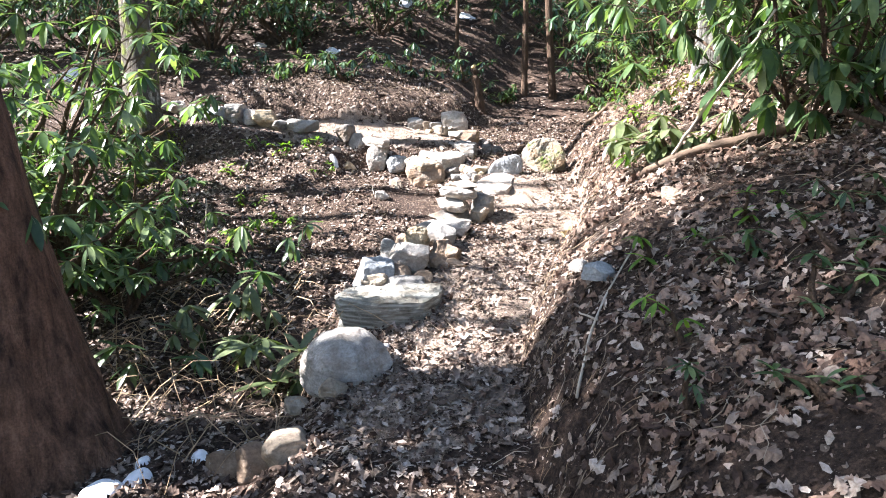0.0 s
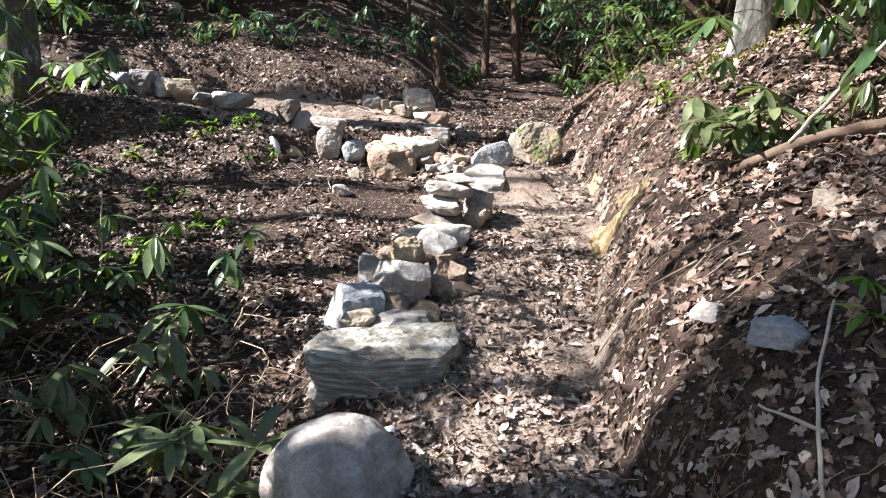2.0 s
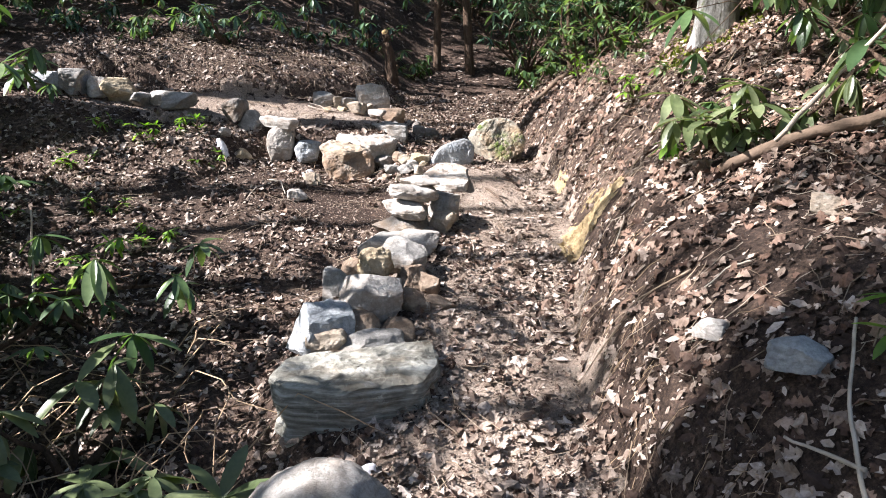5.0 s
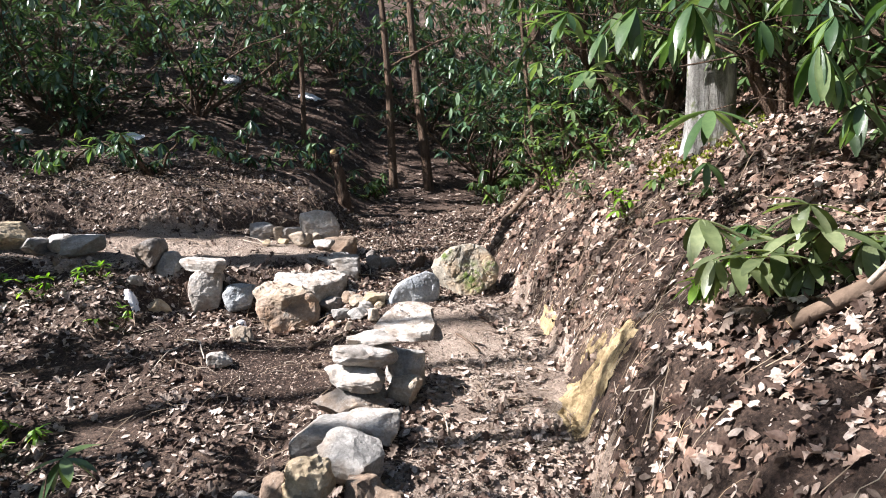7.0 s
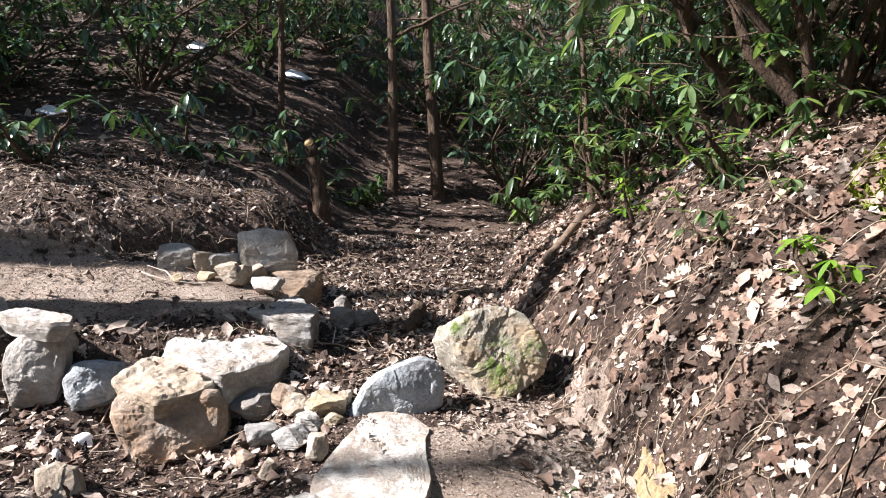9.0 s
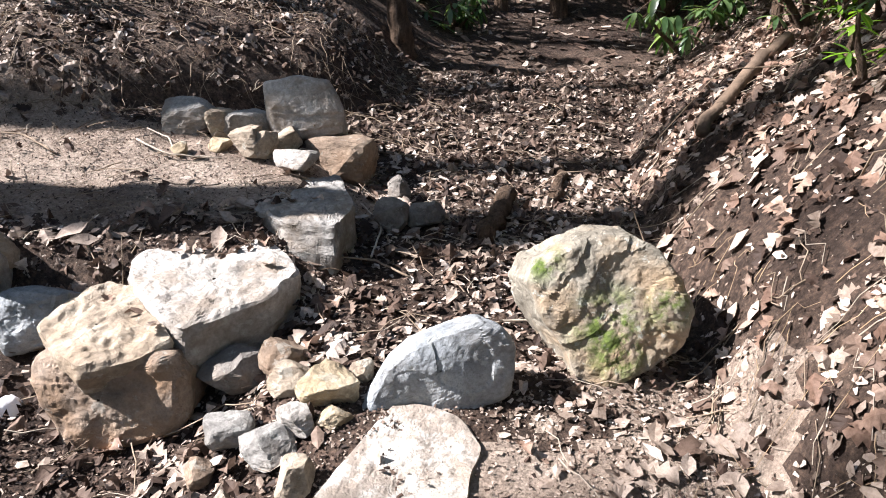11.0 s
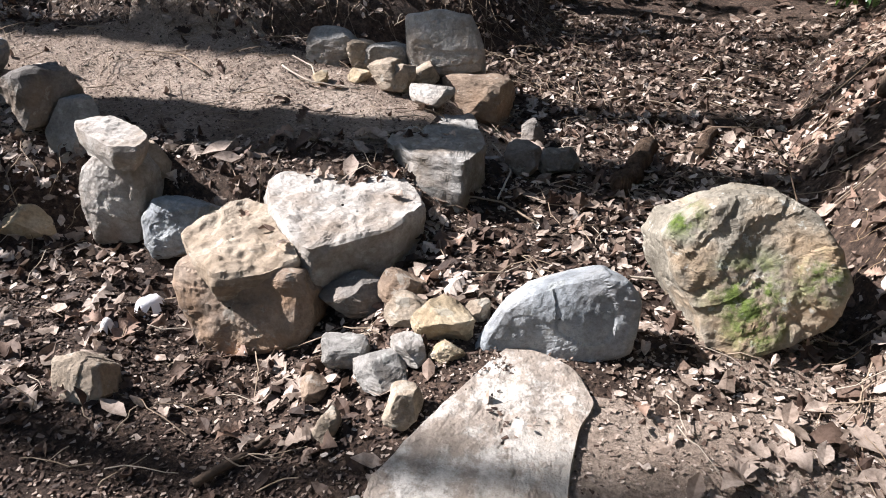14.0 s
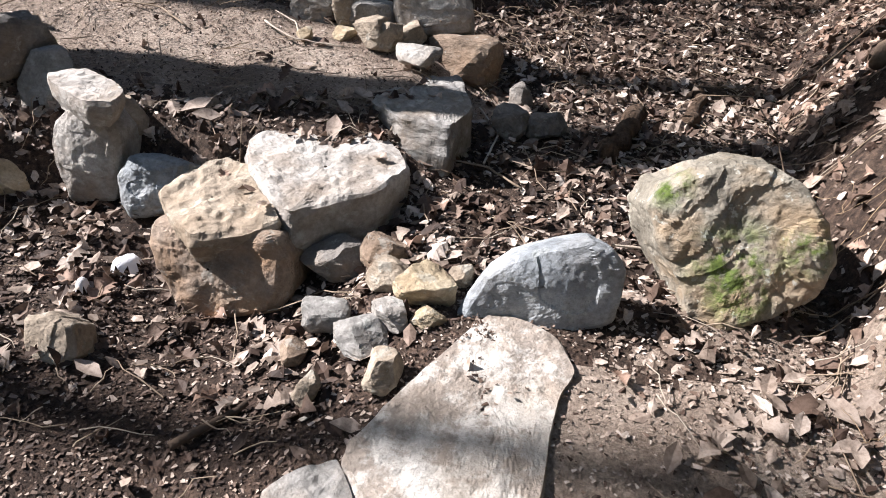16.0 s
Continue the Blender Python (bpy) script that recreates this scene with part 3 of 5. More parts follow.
PILE = "stones of the trail's edging"
stone("rock", "blue-grey rounded rock behind the step", BLUE_ROCK, -0.56, 5.22, 0.06, 0.35, 0.30, 0.35, 5, 8, 0.3, 6, group=PILE)
stone("rock", "cream hollowed rock lying on the step's edge", TAN_ROCK, -0.53, 5.13, 0.12, 0.21, 0.16, 0.17, -10, 9, 0.4, group=PILE)
stone("rock", "grey flat rock behind the step", GREY_ROCK, -0.32, 5.12, 0.10, 0.37, 0.24, 0.17, -4, 10, 0.5, group=PILE)
stone("rock", "dark brown rock wedged under the white one", BROWN_ROCK, -0.35, 5.26, 0.17, 0.20, 0.16, 0.16, -4, 11, 0.4, group=PILE)
stone("rock", "small round brown cobble", BROWN_ROCK, -0.16, 5.22, 0.14, 0.18, 0.16, 0.16, -7, 12, 0.1, 3, 0.04, group=PILE)
stone("rock", "white angular rock on top of the pile", PALE_ROCK, -0.29, 5.44, 0.24, 0.35, 0.29, 0.26, -5, 13, 0.45, 8, group=PILE)
stone("rock", "ochre hollowed rock in the pile", OCHRE_ROCK, -0.23, 5.74, 0.34, 0.22, 0.18, 0.20, -5, 14, 0.3, 7, 0.12, group=PILE)
stone("rock", "upright grey rock at the pile's side", GREY_ROCK, -0.45, 5.68, 0.2, 0.17, 0.15, 0.26, -2, 15, 0.4, group=PILE)
stone("rock", "brown rock behind the white one", BROWN_ROCK, -0.36, 5.8, 0.26, 0.16, 0.15, 0.22, -3, 16, 0.4, group=PILE)
stone("rock", "brown leaning rock on the trail side", BROWN_ROCK, -0.03, 5.74, 0.22, 0.17, 0.21, 0.26, -9, 17, 0.5, 7, lean=(0, 12), group=PILE)
stone("rock", "brown upright rock on the trail side", BROWN_ROCK, 0.05, 5.7, 0.22, 0.20, 0.17, 0.21, -30, 18, 0.4, group=PILE)
stone("rock", "brown squat rock on the trail side", BROWN_ROCK, -0.05, 5.5, 0.2, 0.21, 0.17, 0.17, -8, 19, 0.4, group=PILE)
stone("rock", "low brown rock beside the trail", BROWN_ROCK, 0.08, 5.52, 0.2, 0.23, 0.17, 0.13, -10, 20, 0.4, group=PILE)
stone("rock", "long grey rock leaning in the pile", GREY_ROCK, -0.05, 5.98, 0.3, 0.32, 0.27, 0.23, -28, 21, 0.5, 7, lean=(0, 18), group=PILE)
stone("rock", "flat grey rock lying beyond the pile", GREY_ROCK, -0.08, 6.32, 0.34, 0.44, 0.30, 0.16, -7, 22, 0.5, 6, group=PILE)
stone("rock", "flat pale rock lying beyond the pile", PALE_ROCK, 0.1, 6.33, 0.36, 0.29, 0.22, 0.16, -25, 23, 0.5, 6, group=PILE)
STACK = "stones of the cairn"
stone("rock", "dark grey bottom stone of the cairn", DARK_ROCK, 0.03, 6.68, 0.38, 0.42, 0.3, 0.18, -6, 24, 0.25, 7, 0.09, sink=0.02, group=STACK)
stone("rock", "flat pale middle stone of the cairn", PALE_ROCK, 0.05, 6.7, 0.54, 0.35, 0.27, 0.12, -12, 25, 0.25, 5, 0.09, lean=(6, 8), sink=0.02, group=STACK)
stone("rock", "flat pale top stone of the cairn", PALE_ROCK, 0.12, 6.76, 0.645, 0.38, 0.27, 0.11, 4, 26, 0.2, 6, 0.1, lean=(7, 9), sink=0.02, group=STACK)
stone("rock", "grey stone leaning against the cairn", GREY_ROCK, 0.40, 6.88, 0.48, 0.26, 0.24, 0.25, -11, 27, 0.3, 8, 0.09, lean=(0, 10), group=STACK)
stone("rock", "brown-grey squared stone at the cairn's foot", TAN_ROCK, 0.33, 6.7, 0.42, 0.2, 0.16, 0.19, -10, 28, 0.35, 7, 0.08, lean=(0, 8), group=STACK)
stone("rock", "small pale hollow stone on the cairn", PALE_ROCK, 0.17, 6.8, 0.735, 0.3, 0.2, 0.085, -8, 29, 0.4, 7, 0.13, sink=0.05, group=STACK)

# stones of the upper bend
slab("stone_slab", "broad white triangular slab sunk in the trail", SOILED_ROCK, ((0.29, 7.66), (0.35, 7.78), (0.45, 7.96), (0.53, 8.11), (0.58, 8.17), (0.67, 8.15), (0.76, 8.10), (0.81, 7.99), (0.77, 7.90), (0.75, 7.78), (0.74, 7.62), (0.68, 7.46), (0.5, 7.44), (0.36, 7.56)), 0.715, 0.24, 30, (0.02, 0.16), 0.02, 0.03)
slab("stone_slab", "grey slab lying beside the white one", GREY_ROCK, ((0.16, 7.56), (0.24, 7.64), (0.29, 7.67), (0.35, 7.58), (0.40, 7.46), (0.2, 7.42)), 0.645, 0.16, 31, (0.0, 0.1), 0.03, 0.05)
hewn("rock", "blue-grey half-moon stone set on edge", BLUE_ROCK, (0.696, 8.162, 0.868), (0.06, -1, 0.16), ((-0.26, -0.20), (-0.205, -0.086), (-0.162, 0.001), (-0.093, 0.059), (0.006, 0.102), (0.118, 0.135), (0.172, 0.111), (0.217, 0.052), (0.21, -0.10), (-0.016, -0.20)), 0.13, 32, 0.009, 0.015, 0.035)
hewn("boulder", "round tan boulder with green moss on its flat face", MOSSY_ROCK, (1.191, 8.296, 1.002), (-0.05, -1, 0.38), ((-0.242, 0.064), (-0.214, 0.126), (-0.134, 0.172), (-0.032, 0.208), (0.072, 0.208), (0.147, 0.165), (0.211, 0.078), (0.248, -0.021), (0.229, -0.121), (0.128, -0.2), (0.009, -0.255), (-0.096, -0.232), (-0.127, -0.145), (-0.197, -0.046)), 0.26, 33, 0.013, 0.012, 0.025, -0.14, "boulder")
hewn("rock", "squared brown rock under the flat one", RUSTY_ROCK, (-0.279, 8.272, 0.716), (-0.12, -1, 0.22), ((-0.234, 0.104), (-0.173, 0.141), (0.005, 0.144), (0.196, 0.132), (0.242, 0.078), (0.245, -0.037), (0.21, -0.105), (0.056, -0.165), (-0.136, -0.211), (-0.173, -0.11), (-0.238, 0.029)), 0.3, 34, 0.012, 0.02, 0.03, 0.08)
slab("rock", "wedge-shaped tan-grey rock on the squared one", TAN_ROCK, ((-0.53, 8.43), (-0.52, 8.53), (-0.41, 8.68), (-0.3, 8.63), (-0.08, 8.34), (-0.18, 8.25), (-0.31, 8.20), (-0.41, 8.29)), 0.875, 0.11, 35, (0.05, 0.15), 0.04, 0.22, "rock")
slab("stone_slab", "thick white-grey flat slab of the retaining wall", PALE_ROCK, ((-0.38, 8.77), (-0.24, 8.96), (0.04, 8.98), (0.2, 8.79), (0.23, 8.69), (0.15, 8.52), (0.04, 8.44), (-0.06, 8.33), (-0.16, 8.42), (-0.3, 8.6)), 0.935, 0.24, 36, (0.0, 0.12), 0.03, 0.10)
slab("rock", "tall grey stone at the corner of the path", GREY_ROCK, ((0.0, 9.06), (0.08, 9.4), (0.28, 9.56), (0.39, 9.1), (0.34, 8.82), (0.16, 8.88)), 1.06, 0.40, 37, (0.0, 0.0), 0.035, 0.03, "rock")
hewn("rock", "purple-grey rock between white and squared rocks", BLUE_ROCK, (-0.656, 8.569, 0.84), (0, -1, 0.5), ((-0.117, -0.002), (-0.08, 0.071), (-0.002, 0.093), (0.151, 0.075), (0.135, -0.008), (0.11, -0.10), (-0.051, -0.15), (-0.098, -0.10)), 0.22, 38, 0.016, 0.03, 0.035)
stone("rock", "small round tan cobble on the path's edge", TAN_ROCK, -0.82, 8.80, 0.92, 0.13, 0.12, 0.13, 0, 39, 0.2, 4)
hewn("rock", "white upright block of the retaining wall", PALE_ROCK, (-0.91, 8.614, 0.905), (-0.05, -1, 0.1), ((-0.105, 0.077), (-0.028, 0.146), (0.083, 0.147), (0.136, 0.074), (0.139, -0.058), (0.11, -0.19), (-0.079, -0.22), (-0.116, -0.09), (-0.128, -0.007)), 0.2, 40, 0.008, 0.03, 0.022, 0.12)
slab("rock", "hollowed pale stone lying on the white block", PALE_ROCK, ((-1.10, 8.76), (-1.0, 8.84), (-0.84, 8.76), (-0.74, 8.66), (-0.72, 8.55), (-0.80, 8.53), (-0.92, 8.60), (-1.03, 8.67)), 1.105, 0.09, 41, (-0.02, 0.05), 0.022, 0.22, "rock")
stone("rock", "smooth grey stone leaning behind the white block", GREY_ROCK, -1.20, 8.88, 0.86, 0.2, 0.18, 0.34, 40, 42, 0.4, 5)
stone("rock", "yellow-stained rock at the wall's foot", OCHRE_ROCK, -1.25, 8.62, 0.66, 0.24, 0.18, 0.18, 42, 43, 0.5, 6)
hewn("rock", "squared tan rock lying in dead leaves", TAN_ROCK, (-0.598, 7.927, 0.63), (0, -1, 0.6), ((-0.079, 0.05), (-0.011, 0.075), (0.065, 0.051), (0.092, -0.035), (0.06, -0.08), (-0.043, -0.085), (-0.073, -0.011)), 0.12, 44, 0.008, 0.015, 0.02)
for n, (mat, word, x, y, w, h) in enumerate((
        (TAN_ROCK, "tan", 0.26, 8.26, 0.13, 0.09), (OCHRE_ROCK, "ochre", 0.38, 8.19, 0.16, 0.11), (TAN_ROCK, "tan", 0.47, 8.28, 0.08, 0.07),
        (GREY_ROCK, "flat grey", 0.24, 8.04, 0.18, 0.09), (PALE_ROCK, "white", 0.31, 8.1, 0.12, 0.08), (GREY_ROCK, "grey", 0.11, 8.12, 0.14, 0.09),
        (TAN_ROCK, "tan", 0.15, 7.87, 0.08, 0.08), (TAN_ROCK, "tan", 0.34, 7.9, 0.11, 0.09), (BROWN_ROCK, "brown", 0.06, 8.03, 0.1, 0.06),
        (OCHRE_ROCK, "ochre", 0.41, 8.1, 0.09, 0.05), (DARK_ROCK, "dark", 0.08, 8.4, 0.24, 0.12), (BROWN_ROCK, "brown", 0.22, 8.38, 0.14, 0.1))):
    stone("rock", f"small {word} rock in the hollow below the slab", mat, x, y, float(ground(x, y)), w, w * 0.8, h, 37 * n, 50 + n, 0.45, 7, level=3, group="small rocks in the hollow")
hewn("rock", "white squared block on the path's back corner", PALE_ROCK, (0.083, 9.812, 1.335), (0, -1, 0.3), ((-0.203, 0.118), (-0.023, 0.149), (0.125, 0.126), (0.194, -0.009), (0.204, -0.135), (-0.127, -0.191), (-0.171, -0.059)), 0.3, 70, 0.01, 0.015, 0.03)
for n, (mat, word, x, y, w, h, up) in enumerate((
        (GREY_ROCK, "rounded grey", -0.46, 9.88, 0.27, 0.19, -0.03), (GREY_ROCK, "grey", -0.2, 9.84, 0.22, 0.16, -0.02), (TAN_ROCK, "tan", -0.32, 9.86, 0.2, 0.14, 0),
        (TAN_ROCK, "tan", -0.14, 9.62, 0.18, 0.14, 0), (TAN_ROCK, "tan upright", -0.06, 9.6, 0.12, 0.15, 0), (TAN_ROCK, "tan", 0.03, 9.72, 0.16, 0.12, 0),
        (PALE_ROCK, "white wedge", 0.08, 9.5, 0.22, 0.11, 0), (BROWN_ROCK, "rough brown", 0.27, 9.74, 0.36, 0.26, -0.06), (OCHRE_ROCK, "yellow", -0.28, 9.65, 0.13, 0.06, 0),
        (OCHRE_ROCK, "yellow", -0.43, 9.56, 0.09, 0.07, 0), (DARK_ROCK, "dark", 0.53, 9.2, 0.14, 0.15, 0), (DARK_ROCK, "dark", 0.68, 9.24, 0.16, 0.11, 0),
        (DARK_ROCK, "dark", 0.55, 9.5, 0.13, 0.13, 0), (BROWN_ROCK, "brown", 0.1, 9.95, 0.34, 0.16, -0.02))):
    stone("rock", f"{word} rock banked round the white block", mat, x, y, float(ground(x, y)) + up, w, w * 0.8, h, 53 * n, 80 + n, 0.5, 7, level=3, group="rocks round the white block")
for n, (mat, word, x, y, w, h) in enumerate((
        (BLUE_ROCK, "flat blue-grey", -3.12, 9.32, 0.4, 0.2), (GREY_ROCK, "brown-grey", -2.9, 9.33, 0.36, 0.26), (PALE_ROCK, "leaning pale", -2.7, 9.36, 0.26, 0.22),
        (OCHRE_ROCK, "rounded ochre", -2.5, 9.34, 0.32, 0.25), (GREY_ROCK, "grey", -2.27, 9.27, 0.26, 0.14), (PALE_ROCK, "pale", -2.09, 9.28, 0.26, 0.18),
        (GREY_ROCK, "weathered grey", -1.9, 9.2, 0.34, 0.18), (DARK_ROCK, "dark", -1.34, 8.92, 0.28, 0.25), (GREY_ROCK, "flat grey", -5.95, 9.95, 0.42, 0.16),
        (PALE_ROCK, "pale", -5.55, 9.78, 0.32, 0.25), (PALE_ROCK, "white", -5.2, 9.68, 0.27, 0.22), (GREY_ROCK, "grey", -4.9, 9.62, 0.3, 0.2),
        (PALE_ROCK, "white", -3.98, 9.47, 0.2, 0.24), (PALE_ROCK, "pale", -3.72, 9.42, 0.26, 0.2), (GREY_ROCK, "grey", -3.45, 9.4, 0.36, 0.17),
        (PALE_ROCK, "white", -4.3, 9.5, 0.24, 0.2), (PALE_ROCK, "white", -4.6, 9.6, 0.26, 0.2), (PALE_ROCK, "small white", -1.42, 8.66, 0.12, 0.09))):
    stone("rock", f"{word} rock edging the upper path", mat, x, y, float(ground(x, y)), w, w * 0.8, h, 61 * n, 110 + n, 0.5, 6, level=3, group="rocks edging the upper path")
stone("rock", "small white rock in leaves on the bank", PALE_ROCK, 0.83, 4.05, float(ground(0.83, 4.05)), 0.13, 0.09, 0.09, -35, 130, 0.4, level=3)
stone("rock", "pale blue-grey rock in leaves on the bank", BLUE_ROCK, 0.87, 3.64, float(ground(0.87, 3.64)), 0.19, 0.15, 0.12, -43, 131, 0.3, level=4)
stone("rock", "tan rock high on the leafy bank", TAN_ROCK, 1.43, 4.3, float(ground(1.43, 4.3)), 0.12, 0.09, 0.1, -42, 132, 0.4, level=3)
stone("rock", "white rock in dead leaves below the wall", PALE_ROCK, -0.72, 7.55, float(ground(-0.72, 7.55)), 0.16, 0.12, 0.1, 15, 133, 0.4, level=3)


# ---- trees ----
def tree(name, label, x, y, height, radius, bark, lean=(0.0, 0.0), flare=1.6, sides=20, seed=0, limbs=6, first=2.5, leafy=0.0, rough=0.12, spread_by=1.0):
    """A trunk that tapers from a flared foot, with limbs that fork, and a crown of clumps where it has one."""
    rng = np.random.default_rng(seed)
    z = float(ground(x, y, False)) - 0.3
    top = new(name)
    top.location = (x, y, z)
    tagged(top, label, "tree")
    n = int(height / 0.12) + 2
    s = np.linspace(0, 1, n)
    hz = s * height
    px = lean[0] * hz + 0.06 * height * 0.2 * np.sin(s * 5 + seed)
    py = lean[1] * hz + 0.06 * height * 0.2 * np.cos(s * 4 + seed)
    px, py = px - px[0], py - py[0]
    r = radius * (1 - 0.75 * s) * (1 + (flare - 1) * np.exp(-np.clip(hz - 0.15, 0, 99) / (radius * 1.6)))
    tube("trunk", np.stack([px, py, hz], 1), r, bark, sides, rough, seed, top)
    bits, spots = [], []
    for i in range(limbs):
        k = int(n * (first / height + (1 - first / height) * (i + rng.uniform(0, 0.8)) / limbs))
        k = min(k, n - 2)
        a = rng.uniform(0, 6.283)
        pts = wander((px[k], py[k], hz[k]), (math.cos(a), math.sin(a), rng.uniform(0.3, 0.9)), height * spread_by * rng.uniform(0.14, 0.26), 8, 0.16, rng, 0.03)
        v, f, _ = tube_mesh(pts, np.linspace(r[k] * 0.5, 0.012, 9), 6)
        solid("limb", v, f, bark, True, top)
        for j in (4, 6, 8):
            b = rng.uniform(0, 6.283)
            p2 = wander(pts[j], (math.cos(b), math.sin(b), rng.uniform(0, 0.7)), height * 0.09, 5, 0.22, rng)
            v, f, _ = tube_mesh(p2, np.linspace(r[k] * 0.16 + 0.006, 0.005, 6), 4)
            bits.append((v, f))
            spots += [p2[3], p2[5]]
            for _ in range(3):
                b = rng.uniform(0, 6.283)
                p3 = wander(p2[rng.integers(2, 6)], (math.cos(b), math.sin(b), rng.uniform(-0.2, 0.7)), height * 0.05, 4, 0.25, rng)
                v, f, _ = tube_mesh(p3, np.linspace(0.008, 0.003, 5), 3)
                bits.append((v, f))
                spots.append(p3[4])
    if bits:
        v, f = joined(bits)
        tagged(solid("twig_spray", v, f, bark, True, top), kind="stuff")
    if leafy and spots:
        spots = np.repeat(np.array(spots), max(1, int(leafy)), 0)
        spots = spots + rng.normal(0, 0.22, spots.shape)
        v, f = whorls(spots, rng, 0.13, RHODO_FAR, 7)
        tagged(solid("crown", v, f, FAR_RHODO, True, top), kind="stuff")
    return top


def whorls(spots, rng, size, leaf, count, droop=-0.35, up=0.35):
    """Rosettes of leaves at the twig ends."""
    t, f = leaf
    n = len(spots)
    yaw = (rng.uniform(0, 6.283, n)[:, None] + np.arange(count)[None] * 6.283 / count + rng.normal(0, 0.22, (n, count))).ravel()
    tilt = (rng.normal(droop, 0.25, n)[:, None] + rng.normal(0, up, (n, count))).ravel()
    spin = rng.normal(0, 0.3, n * count)
    sizes = size * (rng.uniform(0.75, 1.2, n)[:, None] * rng.uniform(0.7, 1.15, (n, count))).ravel()
    return scatter(t, f, np.repeat(spots, count, 0), turn_matrices(yaw, tilt, np.zeros_like(yaw)), sizes)


tree("tree", "large tree with furrowed red-brown bark leaning beside the trail", -2.22, 3.52, 11, 0.33, BARK_RED, (-0.10, 0.0), 1.7, 64, 3, 5, 6.2, rough=0.10)
tree("tree", "grey mossy-barked tree in front of the path's edging", -3.80, 8.62, 12, 0.225, BARK_GREY, (-0.13, 0.122), 1.5, 28, 5, 6, 7.0)
tree("tree", "pale grey-barked tree on the bank with a mossy foot", 2.70, 7.32, 13, 0.17, BARK_PALE, (0.03, 0.02), 1.25, 30, 8, 6, 4.0, rough=0.06)
tree("young_tree", "slender brown-stemmed tree at the head of the gully", 1.98, 13.1, 7, 0.075, BARK_THIN, (-0.05, 0.0), 1.5, 10, 9, 5, 2.0)
tree("young_tree", "slender bent brown-stemmed tree in the thicket", 1.42, 13.2, 6.5, 0.065, BARK_THIN, (-0.08, 0.03), 1.4, 10, 12, 5, 2.0)
tree("young_tree", "thin dark sapling in the thicket", 0.1, 13.6, 6, 0.045, BARK_THIN, (0.03, 0.0), 1.4, 8, 14, 5, 1.6)
tree("young_tree", "thin sapling on the leafy bank", 2.75, 10.6, 4.5, 0.035, BARK_THIN, (-0.06, 0.0), 1.3, 8, 15, 4, 1.5)
# two leafy trees out of view, added to shade the lower trail and bank
tree("tree", "unseen leafy woodland tree added to shade the trail's foot", -6.0, 2.6, 8.8, 0.12, BARK_GREY, (0.0, 0.0), 1.4, 12, 73, 12, 4.8, leafy=10, spread_by=0.6)
tree("tree", "unseen leafy woodland tree added to shade the lower trail", -5.6, 3.1, 8.6, 0.12, BARK_GREY, (0.0, 0.0), 1.4, 12, 71, 10, 6.2, leafy=8, spread_by=0.65)
# unseen trees added towards the sun, so that their shadows cross the trail
for n, (x, y, h, r, leafy) in enumerate(((-8.6, 7.49, 14, 0.10, 0), (-9.4, 9.19, 15, 0.16, 0), (-8.2, 9.79, 15, 0.18, 0), (-9.8, 11.09, 16, 0.15, 0),
                                         (-11.5, 12.58, 15, 0.2, 0), (-8.8, 6.63, 14, 0.12, 0), (-10.5, 5.0, 14, 0.14, 4), (-7.6, 3.95, 12, 0.14, 4),
                                         (-12.5, 14.52, 15, 0.16, 0), (-11.0, 15.96, 14, 0.14, 0), (-9.0, 1.4, 13, 0.2, 0), (-13.0, 8.29, 16, 0.16, 0))):
    tree("tree", "unseen bare grey-barked woodland tree added to cast shadow from the slope", x, y, h, r, BARK_GREY, (0.01 * (n % 3 - 1), 0.004), 1.4, 12, 20 + n, 7 if leafy else 3, 3.5 if leafy else 11.0, leafy=leafy)
for n, (x, y, h, r) in enumerate(((-6.2, 15.5, 12, 0.16), (-2.6, 16.5, 13, 0.14), (4.6, 15.5, 12, 0.17), (6.5, 10.5, 13, 0.2), (0.5, 19, 14, 0.2), (5.6, 5.2, 12, 0.2), (-9.5, 18, 13, 0.18), (3.2, 21, 14, 0.2))):
    tree("tree", "dark woodland tree behind the thicket", x, y, h, r, BARK_THIN, (0.02 * (n % 3 - 1), 0.0), 1.4, 10, 50 + n, 6, 3.0, leafy=2)


